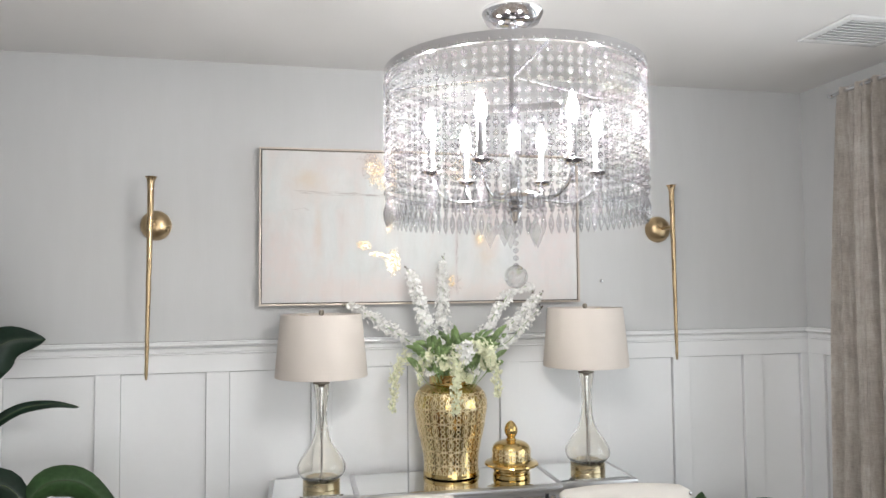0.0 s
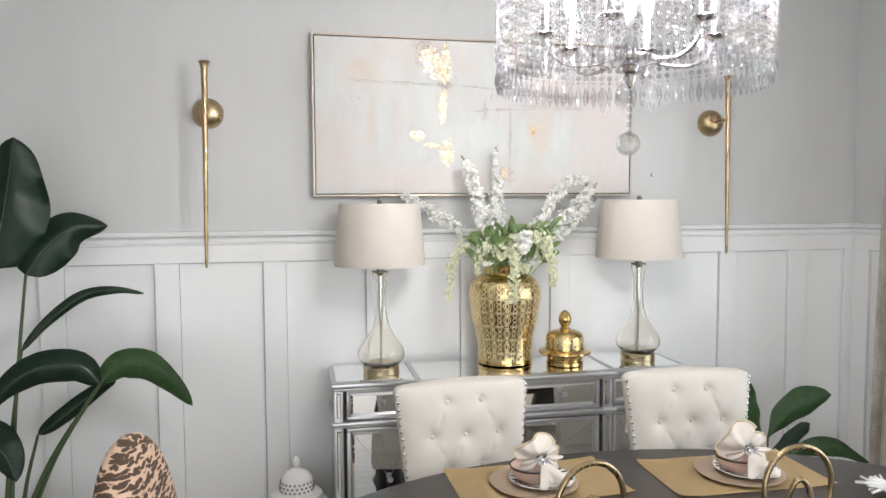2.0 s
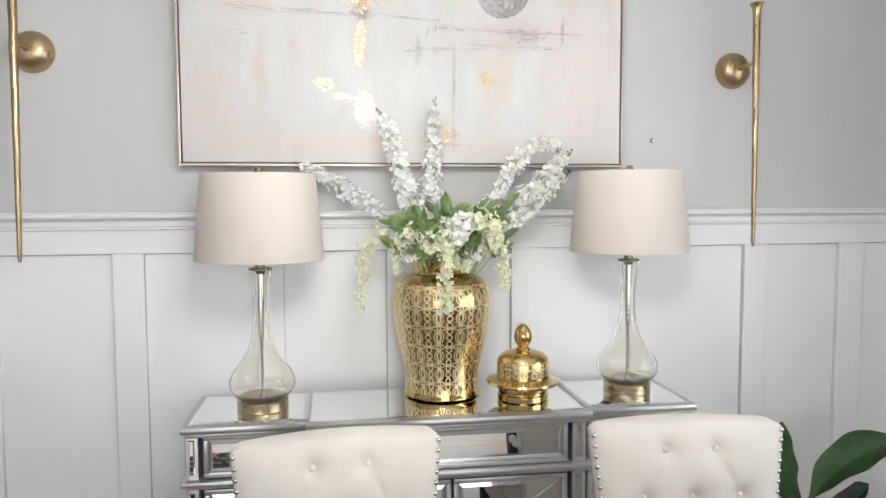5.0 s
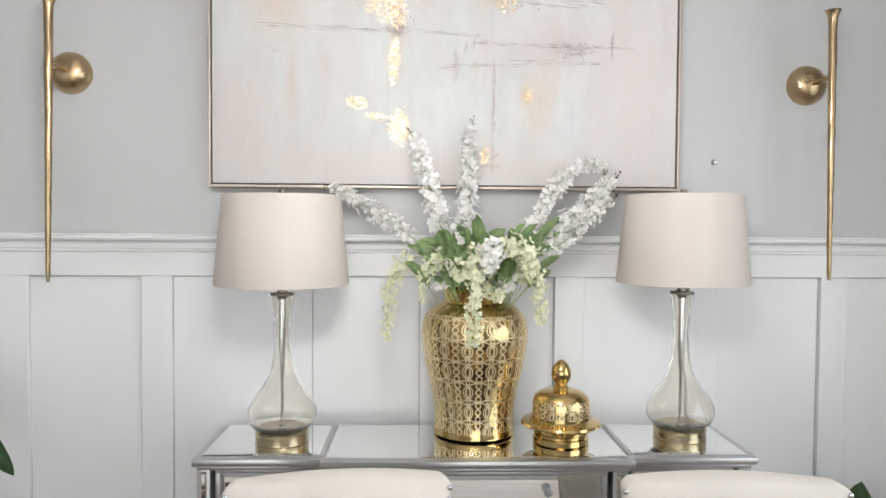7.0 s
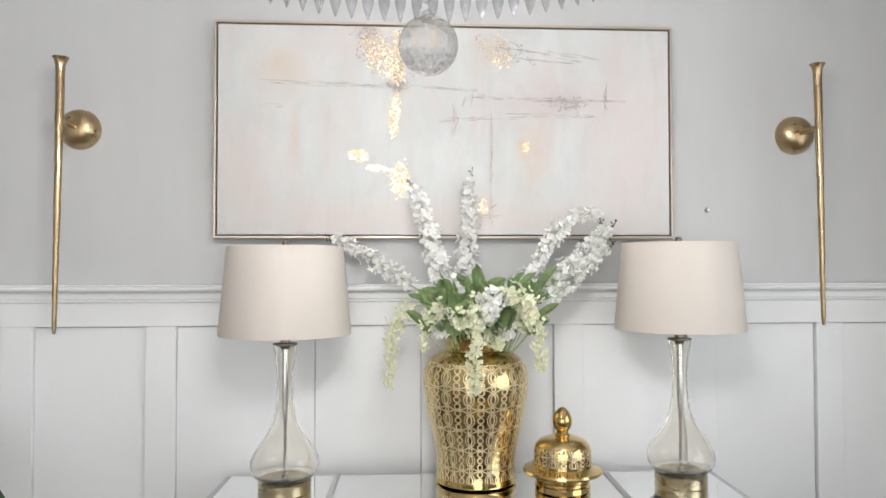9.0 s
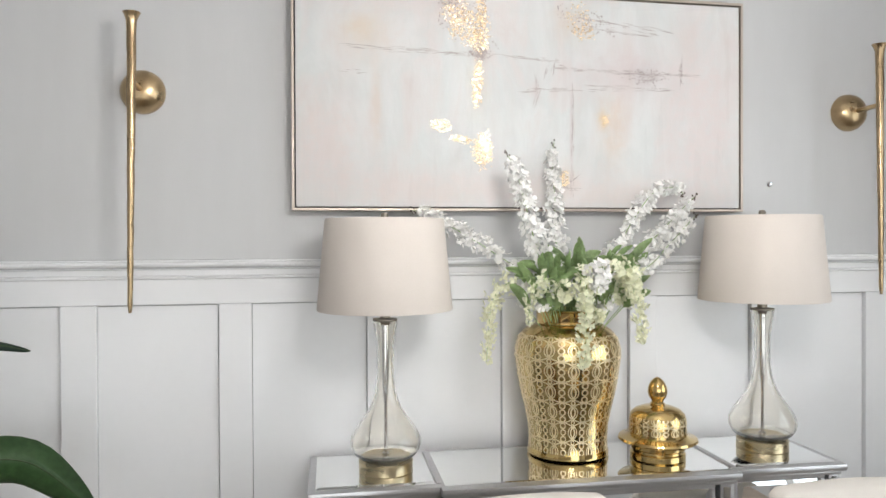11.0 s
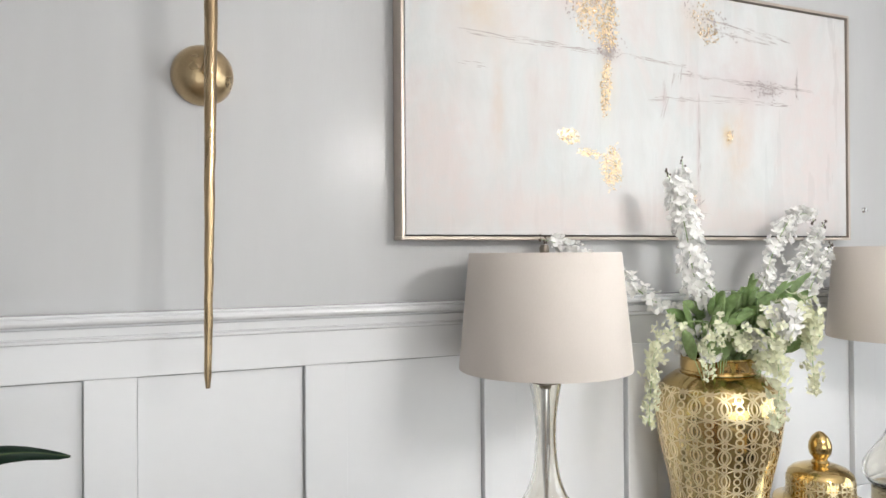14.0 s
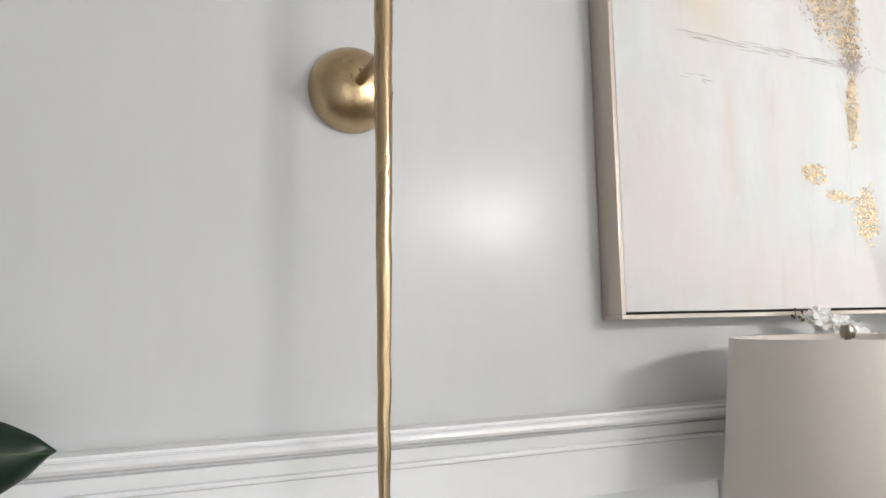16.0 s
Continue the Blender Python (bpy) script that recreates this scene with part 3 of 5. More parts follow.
part("chair_rail", sweep_rail((LEFT_X, WALL_Y), (RIGHT_X, WALL_Y), (0, -1)), "trim", wains, angle=25)
wains_e = tagged(new("wainscot_east"), "white board and batten wainscot with recessed panels", kind="structure")
part("chair_rail", sweep_rail((RIGHT_X, WALL_Y - 0.047), (RIGHT_X, WIN_Y1 + 0.06), (-1, 0)), "trim", wains_e, angle=25)
part("top_board", one_box(SIDE_FACE_X, RIGHT_X, WIN_Y1 + 0.05, FACE_Y - 0.0005, P_TOP, 1.482, 0.0025), "trim", wains_e, smooth=False)
for y0, y1 in ((3.45, FACE_Y - 0.0005), (3.02, 3.11), (WIN_Y1 + 0.05, WIN_Y1 + 0.12)):
    part("batten", one_box(SIDE_FACE_X, RIGHT_X, y0, y1, P_BOT, P_TOP, 0.0025), "trim", wains_e, smooth=False)
# same gap at the far side and top, shaped to give a shadow line
for y0, y1 in ((3.11, 3.45), (WIN_Y1 + 0.12, 3.02)):
    part("panel", one_box(RIGHT_X - 0.007, RIGHT_X + 0.001, y0 + 0.001, y1 - 0.0035, P_BOT, P_TOP - 0.0035), "trim", wains_e)
part("bottom_board", one_box(SIDE_FACE_X - 0.002, RIGHT_X, WIN_Y1 + 0.05, FACE_Y - 0.003, 0, P_BOT, 0.003), "trim", wains_e)


# ---- sideboard ----
SB_TOP = 0.936
SB = pose(0.914, 3.329, 0, 0, 0, -1.2)
sb = thing("sideboard", "silver mirrored sideboard with drawers, doors and crystal knobs against the wall", "sideboard", SB)
# local: x along the wall, y towards it; the middle stands proud of the wings
WX, CX, FW, FC, BK = 0.738, 0.366, -0.160, -0.190, 0.165


def moulding(bm, x0, x1, y0, y1, z0, z1):
    h = z1 - z0
    box(bm, x0 + 0.012, x1 - 0.012, y0 + 0.012, y1, z0, z0 + h * 0.38, 0.004)
    box(bm, x0, x1, y0, y1, z0 + h * 0.34, z1, h * 0.26)


def bevelled_mirror(name, parent, x0, x1, y, z0, z1, rim=0.012):
    """A mirror sheet facing the room with a ground bevel round it."""
    bm = B()
    o = [(x0, y + 0.004, z0), (x1, y + 0.004, z0), (x1, y + 0.004, z1), (x0, y + 0.004, z1)]
    i = [(x0 + rim, y, z0 + rim), (x1 - rim, y, z0 + rim), (x1 - rim, y, z1 - rim), (x0 + rim, y, z1 - rim)]
    vo, vi = [bm.verts.new(p) for p in o], [bm.verts.new(p) for p in i]
    bm.faces.new(vi)
    for k in range(4):
        bm.faces.new((vo[k], vo[(k + 1) % 4], vi[(k + 1) % 4], vi[k]))
    vb = [bm.verts.new((p[0], y + 0.008, p[2])) for p in o]
    bm.faces.new(vb[::-1])
    for k in range(4):
        bm.faces.new((vb[k], vb[(k + 1) % 4], vo[(k + 1) % 4], vo[k]))
    return part(name, bm, "mirror", parent, "bevelled mirror glass", smooth=False)


def frame_bars(bm, x0, x1, y0, y1, z0, z1, w, bevel=0.003):
    box(bm, x0, x1, y0, y1, z1 - w, z1, bevel); box(bm, x0, x1, y0, y1, z0, z0 + w, bevel)
    box(bm, x0, x0 + w, y0, y1, z0 + w, z1 - w, bevel); box(bm, x1 - w, x1, y0, y1, z0 + w, z1 - w, bevel)


def knob(parent, x, y, z):
    bm = B()
    lathe(bm, [(0.0, 0.0), (0.006, 0.0), (0.0045, 0.004), (0.0045, 0.010), (0.009, 0.014), (0.0125, 0.020), (0.0115, 0.026), (0.006, 0.030), (0.0, 0.031)], 8)
    bmesh.ops.transform(bm, matrix=pose(x, y, z, 90, 0, 0), verts=bm.verts)
    part("knob", bm, "knob", parent, "faceted crystal knob", smooth=False)


# carcass and posts
bm = B()
box(bm, -WX + 0.03, WX - 0.03, FW + 0.045, BK - 0.01, 0.14, SB_TOP - 0.035)
box(bm, -CX + 0.02, CX - 0.02, FC + 0.045, FW + 0.05, 0.14, SB_TOP - 0.035)
part("carcass", bm, "dark", sb, "dark inner body")
for x0, x1, f in ((-WX, -WX + 0.055, FW), (WX - 0.055, WX, FW), (-CX - 0.035, -CX + 0.025, FC), (CX - 0.025, CX + 0.035, FC)):
    bm = B(); box(bm, x0 + 0.01, x1 - 0.01, f + 0.022, f + 0.07, 0.0, SB_TOP - 0.03, 0.004)
    post = part("post", bm, "silver", sb)
    for z0, z1 in ((0.20, 0.745), (0.795, 0.893)):
        bevelled_mirror("mirror_inset", post, x0 + 0.019, x1 - 0.019, f + 0.0185, z0, z1, 0.004)
for x in (-WX + 0.012, WX - 0.052):
    bm = B(); box(bm, x, x + 0.04, BK - 0.05, BK - 0.01, 0, SB_TOP - 0.03, 0.004); part("post", bm, "silver", sb)
for s in (-1, 1):
    bm = B(); box(bm, min(s * (WX - 0.03), s * (WX - 0.014)), max(s * (WX - 0.03), s * (WX - 0.014)), FW + 0.07, BK - 0.05, 0.15, SB_TOP - 0.04)
    part("side_panel", bm, "mirror", sb, "mirrored end panel", smooth=False)
# top, waist and base mouldings
for name, z0, z1 in (("top_moulding", SB_TOP - 0.036, SB_TOP - 0.003), ("waist_moulding", 0.757, 0.782), ("base_moulding", 0.12, 0.15)):
    bm = B()
    moulding(bm, -WX, -CX + 0.001, FW, BK, z0, z1)
    moulding(bm, CX - 0.001, WX, FW, BK, z0, z1)
    moulding(bm, -CX - 0.04, CX + 0.04, FC, BK - 0.004, z0 + 0.0015, z1 + 0.0015)
    part(name, bm, "silver", sb)
# mirrored top sheets
for x0, x1, f in ((-WX + 0.02, -CX - 0.046, FW), (-CX - 0.032, CX + 0.032, FC), (CX + 0.046, WX - 0.02, FW)):
    bm = B()
    r = 0.010
    o = [bm.verts.new(p) for p in ((x0, f + 0.026, SB_TOP - 0.003), (x1, f + 0.026, SB_TOP - 0.003), (x1, BK - 0.012, SB_TOP - 0.003), (x0, BK - 0.012, SB_TOP - 0.003))]
    i = [bm.verts.new(p) for p in ((x0 + r, f + 0.026 + r, SB_TOP), (x1 - r, f + 0.026 + r, SB_TOP), (x1 - r, BK - 0.012 - r, SB_TOP), (x0 + r, BK - 0.012 - r, SB_TOP))]
    bm.faces.new(i)
    for k in range(4):
        bm.faces.new((o[k], o[(k + 1) % 4], i[(k + 1) % 4], i[k]))
    bm.faces.new(o[::-1])
    part("mirror_top", bm, "mirror", sb, "bevelled mirror top sheet", smooth=False)
for x in (-CX - 0.039, CX + 0.039):
    part("top_seam", one_box(x - 0.007, x + 0.007, FW + 0.02, BK - 0.014, SB_TOP - 0.006, SB_TOP + 0.0015, 0.002), "silver", sb)
# drawers
for x0, x1, f in ((-WX + 0.058, -CX - 0.04, FW), (-CX + 0.03, CX - 0.03, FC), (CX + 0.04, WX - 0.058, FW)):
    bm = B(); frame_bars(bm, x0, x1, f + 0.02, f + 0.045, 0.786, 0.902, 0.012)
    drawer = part("drawer", bm, "silver", sb)
    bevelled_mirror("drawer_mirror", drawer, x0 + 0.012, x1 - 0.012, f + 0.026, 0.799, 0.889)
    for kx in ((-0.179, 0.179) if x0 < 0 < x1 else ((x0 + x1) / 2,)):
        knob(drawer, kx, f + 0.028, 0.852)
# doors: the wings have one each, the middle two
for x0, x1, f, kside in ((-WX + 0.058, -CX - 0.04, FW, 0.62), (-CX + 0.03, -0.003, FC, 1), (0.003, CX - 0.03, FC, 0), (CX + 0.04, WX - 0.058, FW, 0.38)):
    bm = B(); frame_bars(bm, x0, x1, f + 0.02, f + 0.045, 0.155, 0.753, 0.015)
    door = part("door", bm, "silver", sb)
    bevelled_mirror("door_mirror", door, x0 + 0.016, x1 - 0.016, f + 0.026, 0.172, 0.737)
    kx, kz = x0 + 0.03 + kside * (x1 - x0 - 0.06), 0.548
    bm = B()
    for cx, cz in ((x0 + 0.028, 0.725), (x1 - 0.028, 0.725), (x0 + 0.028, 0.184), (x1 - 0.028, 0.184)):
        tube(bm, [(cx, f + 0.0257, cz), (kx, f + 0.0257, kz)], 0.0013, 4)
    part("cut_line", bm, "bevel", door, "ground diagonal lines in the mirror")
    knob(door, kx, f + 0.024, kz)


# ---- table lamps ----
def table_lamp():
    t = thing("table_lamp", "clear glass gourd table lamp with cream drum shade on brass base", "lamp", group="lamps on the sideboard")
    bm = B()
    lathe(bm, [(0, 0), (0.0715, 0), (0.073, 0.002), (0.0725, 0.004), (0.0725, 0.025), (0.073, 0.027), (0.071, 0.029), (0, 0.0292)], 48)
    part("base", bm, "antique", t, "brushed brass round base")
    bm = B()
    prof = [(0.062, 0.0293), (0.072, 0.036), (0.085, 0.0475), (0.0932, 0.061), (0.0955, 0.074), (0.0938, 0.089), (0.0845, 0.108), (0.0685, 0.130), (0.053, 0.151), (0.0412, 0.171), (0.0332, 0.191),
            (0.0276, 0.213), (0.0243, 0.238), (0.0226, 0.268), (0.0221, 0.297), (0.0231, 0.322), (0.0258, 0.348), (0.0295, 0.372), (0.034, 0.397)]
    wall = [(r - 0.0055, z) for r, z in prof if z > 0.045]
    lathe(bm, [(0.0, 0.0293)] + prof + wall[::-1] + [(0.062, 0.041), (0.0, 0.039)], 48)
    part("glass_body", bm, "lampglass", t, "clear gourd shaped glass body").visible_shadow = False
    bm = B(); lathe(bm, [(0, 0.0395), (0.010, 0.0395), (0.010, 0.046), (0.0045, 0.049), (0.0045, 0.17), (0.0075, 0.215), (0.0095, 0.25), (0.0095, 0.385), (0, 0.385)], 20); part("rod", bm, "chrome", t, "polished metal rod widening in the neck")
    bm = B(); lathe(bm, [(0, 0.385), (0.012, 0.385), (0.014, 0.392), (0.0335, 0.3975), (0.0335, 0.4005), (0.014, 0.403), (0.014, 0.428), (0.0175, 0.43), (0.0175, 0.48), (0, 0.482)], 24); part("socket", bm, "nickel", t, "dark nickel socket")
    bm = B()
    z0, z1, r0, r1, th = 0.425, 0.664, 0.181, 0.159, 0.0025
    lathe(bm, [(r0, z0), (r0 + 0.0012, z0 + 0.004), (r1 + 0.0012, z1 - 0.004), (r1, z1), (r1 - th, z1), (r0 - th, z0), (r0, z0)], 64)
    part("shade", bm, "shade", t, "cream linen drum shade")
    bm = B()
    for k in range(3):
        a = 2.1 * k
        tube(bm, [(0, 0, z1 - 0.012), (r1 * 0.985 * math.cos(a), r1 * 0.985 * math.sin(a), z1 - 0.006)], 0.0018, 6)
    tube(bm, smooth_curve([(0.0, 0.018, 0.43), (0, 0.06, 0.52), (0, 0.04, 0.62), (0, 0.0, 0.652), (0, -0.04, 0.62), (0, -0.06, 0.52), (0.0, -0.018, 0.43)], 6), 0.002, 6)
    part("harp", bm, "antique", t)
    bm = B(); lathe(bm, [(0, 0.645), (0.005, 0.645), (0.005, 0.663), (0.009, 0.662), (0.0105, 0.668), (0.0105, 0.674), (0.008, 0.680), (0.0, 0.682)], 20); part("finial", bm, "nickel", t, "nickel finial")
    return t


lamp1 = table_lamp()
lamp1.matrix_world = pose(0.382, 3.332, SB_TOP) @ Matrix.Diagonal((1, 1, 1.022, 1))
lamp2 = copy_thing(lamp1, pose(1.503, 3.331, SB_TOP, 0, 0, 40) @ Matrix.Diagonal((1, 1, 1.015, 1)))

# ---- gold vase and lid ----
vase = thing("vase", "tall polished gold ginger jar vase with raised ring pattern", "vase", pose(0.921, 3.400, SB_TOP))
bm = B()
prof = [(0, 0), (0.106, 0.0), (0.113, 0.006), (0.113, 0.014), (0.110, 0.022), (0.109, 0.05), (0.112, 0.09), (0.122, 0.14), (0.136, 0.20), (0.143, 0.25), (0.148, 0.285), (0.147, 0.31),
        (0.139, 0.338), (0.122, 0.36), (0.100, 0.376), (0.091, 0.380), (0.084, 0.378), (0.12, 0.33), (0.10, 0.05), (0, 0.03)]
prof = [(r * 1.04, z) for r, z in prof]
lathe(bm, prof, 72)
part("body", bm, "lattice", vase, "gold glaze with matt ring lattice")
bm = B(); lathe(bm, [(0.083, 0.379), (0.0905, 0.3805), (0.088, 0.386), (0.0895, 0.391), (0.0895, 0.412), (0.092, 0.416), (0.090, 0.42), (0.083, 0.42), (0.081, 0.40), (0.083, 0.379)], 64); part("neck", bm, "gold", vase, "smooth polished neck rim")
jar_lid = thing("jar_lid", "domed gold ginger jar lid with pointed finial, standing on mirror", "jar lid", pose(1.154, 3.300, SB_TOP))
bm = B()
lathe(bm, [(0, 0.002), (0.072, 0.0), (0.077, 0.004), (0.077, 0.018), (0.073, 0.022), (0.073, 0.028), (0.077, 0.032), (0.077, 0.042), (0.085, 0.046), (0.106, 0.049), (0.111, 0.054), (0.108, 0.060), (0.088, 0.064), (0.081, 0.070),
           (0.079, 0.09), (0.079, 0.112), (0.074, 0.128), (0.062, 0.139), (0.04, 0.147), (0.022, 0.150), (0, 0.151)], 64)
part("dome", bm, "lidlattice", jar_lid)
bm = B()
lathe(bm, [(0.02, 0.148), (0.021, 0.154), (0.0165, 0.159), (0.017, 0.164), (0.0245, 0.174), (0.0275, 0.187), (0.026, 0.201), (0.019, 0.216), (0.009, 0.226), (0.0, 0.230)], 40)
part("finial", bm, "gold", jar_lid, "smooth bud finial")

# ---- wall sconces ----
def sconce(x, z0, z1, dome_z, label, lean=0.0):
    t = thing("wall_sconce", label, "wall sconce", pose(x, WALL_Y, 0), "wall sconces beside the painting")
    bm = B()
    lathe(bm, [(0.062, 0), (0.0625, 0.003), (0.061, 0.014), (0.055, 0.029), (0.044, 0.041), (0.028, 0.049), (0.012, 0.052), (0, 0.0525)], 48)
    bmesh.ops.transform(bm, matrix=pose(0, 0, dome_z, 90, 0, 0), verts=bm.verts)
    part("wall_dome", bm, "brass", t, "brushed gold dome")
    bm = B(); tube(bm, [(0, -0.045, dome_z), (0, -0.147, dome_z + 0.002)], 0.0078, 14); part("arm", bm, "brass", t)
    bm = B()
    rng = random.Random(7)
    pts, rad, n = [], [], 36
    for k in range(n + 1):
        f = k / n
        z = z0 + (z1 - z0) * f
        pts.append((lean * (f - 0.6) + rng.uniform(-0.0006, 0.0006), -0.149 + rng.uniform(-0.0006, 0.0006), z))
        rad.append(0.0068 + 0.0062 * f + rng.uniform(-0.0004, 0.0004))
    rad[0], rad[1] = 0.004, 0.0066
    rad[-2] = 0.014
    pts[-1] = (lean * 0.4, -0.149, z1)
    rad[-1] = 0.0235
    pts.insert(-1, (lean * 0.4, -0.149, z1 - 0.007)); rad.insert(-1, 0.019)
    tube(bm, pts, rad, 16)
    part("stem", bm, "hammered", t, "tapered hammered gold torch stem")
    return t


sconce(-0.2835, 1.366, 2.166, 1.983, "tall hammered gold torch wall sconce", 0.010)
sconce(1.985, 1.378, 2.179, 1.984, "tall hammered gold torch wall sconce", -0.008)

# ---- painting ----
pic = thing("painting", "large pale abstract canvas with gold leaf in champagne frame", "painting", pose(0.8475, WALL_Y, 1.981))
PW, PH, PD = 0.7155, 0.336, 0.055
bm = B()
for x0, x1, z0, z1 in ((-PW, PW, PH - 0.008, PH), (-PW, PW, -PH, -PH + 0.008), (-PW, -PW + 0.008, -PH + 0.008, PH - 0.008), (PW - 0.008, PW, -PH + 0.008, PH - 0.008)):
    box(bm, x0, x1, -PD, -0.003, z0, z1, 0.0015)
part("frame", bm, "frame", pic, "slim champagne floater frame", smooth=False)
bm = B(); box(bm, -PW + 0.008, PW - 0.008, -0.03, -0.006, -PH + 0.008, PH - 0.008); part("backing", bm, "dark", pic)
bm = B(); box(bm, -PW + 0.012, PW - 0.012, -PD + 0.005, -0.03, -PH + 0.012, PH - 0.012, 0.002); part("canvas", bm, "canvas", pic, "pale pink and white brushed canvas")


def flakes(bm, cx, cz, rx, rz, n, size, rng, y, tilt=0.0, skew=0.0):
    """Irregular flecks of leaf or paint scattered in a patch."""
    for _ in range(n):
        a, d = rng.uniform(0, 6.28), math.sqrt(rng.random()) * (1 + 0.45 * abs(rng.gauss(0, 0.6)))
        u, w = d * rx * math.cos(a), d * rz * math.sin(a)
        x, z = cx + u + skew * w, cz + w
        s, k = size * rng.uniform(0.4, 1.3), rng.randint(4, 7)
        off = rng.uniform(0, 6.28)
        yy = y - rng.uniform(0.0, 0.0012)
        vs = [bm.verts.new((x + s * rng.uniform(0.6, 1.1) * math.cos(off + 6.283 * j / k) * (1 + tilt), yy + rng.uniform(-0.0004, 0.0004), z + s * rng.uniform(0.6, 1.1) * math.sin(off + 6.283 * j / k))) for j in range(k)]
        bm.faces.new(vs)


rng = random.Random(11)
CY = -PD + 0.0042
bm = B()
for cx, cz, rx, rz, n, sk in ((-0.228, 0.265, 0.036, 0.034, 80, 0), (-0.190, 0.218, 0.050, 0.040, 170, 0), (-0.158, 0.178, 0.024, 0.028, 120, 0), (-0.150, 0.262, 0.014, 0.045, 80, 0), (-0.164, 0.05, 0.0125, 0.058, 120, 0.05), (-0.274, -0.081, 0.023, 0.016, 65, -0.3),
                              (-0.215, -0.12, 0.026, 0.009, 40, -1.2), (-0.148, -0.152, 0.026, 0.042, 170, 0), (0.16, 0.255, 0.036, 0.045, 40, 0), (0.18, 0.22, 0.03, 0.02, 26, 0), (0.248, -0.05, 0.009, 0.018, 16, 0), (0.112, -0.237, 0.014, 0.02, 34, 0)):
    flakes(bm, cx, cz, rx, rz, int(n * 3.0), 0.0027, rng, CY, 0, sk)
tagged(part("gold_leaf", bm, "leafgold", pic, "patches of glittering gold leaf", smooth=False), kind="stuff")
bm = B()
for cx, cz, rx, rz, n in ((-0.158, 0.142, 0.024, 0.018, 130), (-0.152, 0.16, 0.014, 0.03, 60), (-0.25, 0.302, 0.032, 0.018, 170), (-0.145, 0.25, 0.012, 0.06, 70), (-0.27, 0.24, 0.014, 0.03, 30), (-0.205, 0.24, 0.05, 0.05, 80), (-0.12, 0.16, 0.02, 0.03, 14), (0.105, 0.28, 0.018, 0.02, 25), (0.19, 0.23, 0.03, 0.03, 20), (0.385, 0.085, 0.05, 0.022, 110), (0.50, 0.105, 0.005, 0.025, 40), (0.20, 0.25, 0.04, 0.03, 60), (0.265, 0.225, 0.012, 0.02, 14)):
    flakes(bm, cx, cz, rx, rz, n, 0.0022, rng, CY - 0.0004)
for x0, z0, x1, z1, n in ((-0.58, 0.155, -0.2, 0.138, 40), (-0.12, 0.14, 0.10, 0.125, 34), (0.14, 0.265, 0.46, 0.235, 40), (0.16, 0.235, 0.40, 0.215, 22), (0.08, 0.105, 0.56, 0.098, 60), (0.0, 0.035, 0.46, 0.05, 44), (0.02, 0.032, 0.02, 0.075, 8), (0.075, 0.09, 0.08, 0.12, 8), (0.137, -0.30, 0.142, 0.06, 26), (0.09, -0.262, 0.16, -0.268, 12), (0.50, 0.06, 0.502, 0.15, 14), (-0.15, 0.13, -0.147, 0.32, 24), (-0.55, 0.145, -0.33, 0.135, 16), (-0.36, 0.14, -0.12, 0.135, 24), (-0.57, 0.075, -0.5, 0.07, 6), (-0.02, 0.03, 0.12, 0.045, 14), (0.1, 0.11, 0.45, 0.09, 26), (0.2, 0.055, 0.45, 0.05, 18), (0.05, 0.075, 0.055, 0.10, 4), (0.02, 0.0, 0.03, 0.035, 5),
                          (0.135, -0.28, 0.14, 0.05, 16), (0.1, -0.27, 0.15, -0.23, 6), (0.23, 0.26, 0.42, 0.22, 12), (0.32, 0.1, 0.44, 0.095, 14), (0.34, 0.075, 0.43, 0.08, 12), (0.1, -0.3, 0.13, -0.24, 5)):
    dx, dz = x1 - x0, z1 - z0
    L = math.hypot(dx, dz)
    for _ in range(n):
        f, l, w = rng.random(), rng.uniform(0.012, 0.06), rng.uniform(0.0003, 0.0008)
        ux, uz = dx / L, dz / L
        j = rng.gauss(0, 0.0028)
        ox, oz = x0 + dx * f - uz * j, z0 + dz * f + ux * j
        vs = [bm.verts.new((ox + ux * l * a - uz * w * b_, CY + 0.0004 - rng.uniform(0, 0.0003), oz + uz * l * a + ux * w * b_)) for a, b_ in ((-0.5, 0), (0, -1), (0.5, 0), (0, 1))]
        bm.faces.new(vs)
tagged(part("brushwork", bm, "smudge", pic, "scratchy grey brown marks", smooth=False), kind="stuff")
hook = thing("wall_hook", "small clear round adhesive hook on the grey wall", "hook", pose(1.693, WALL_Y, 1.74))
bm = B(); lathe(bm, [(0.009, 0), (0.009, 0.002), (0.006, 0.004), (0.004, 0.01), (0.0, 0.0105)], 16); bmesh.ops.transform(bm, matrix=pose(0, 0, 0, 90, 0, 0), verts=bm.verts); part("peg", bm, "chrome", hook)

# ---- chandelier ----
CH = Vector((0.723, 1.870, 0.021))
RING_Z, R = 2.142, 0.276
ch = thing("chandelier", "drum chandelier of crystal bead strands with lit candle bulbs", "chandelier", pose(CH.x, CH.y, CH.z))
bm = B(); lathe(bm, [(R - 0.004, RING_Z), (R + 0.004, RING_Z), (R + 0.004, RING_Z + 0.019), (R - 0.004, RING_Z + 0.019), (R - 0.004, RING_Z)], 96); part("top_ring", bm, "chrome", ch, "chrome drum band")
for k in range(3):
    a = 2.09 * k + 0.5
    bm = B()
    tube(bm, [(0, 0, RING_Z + 0.012), ((R - 0.003) * math.cos(a), (R - 0.003) * math.sin(a), RING_Z + 0.012)], 0.003, 8)
    part("spoke", bm, "chrome", ch)
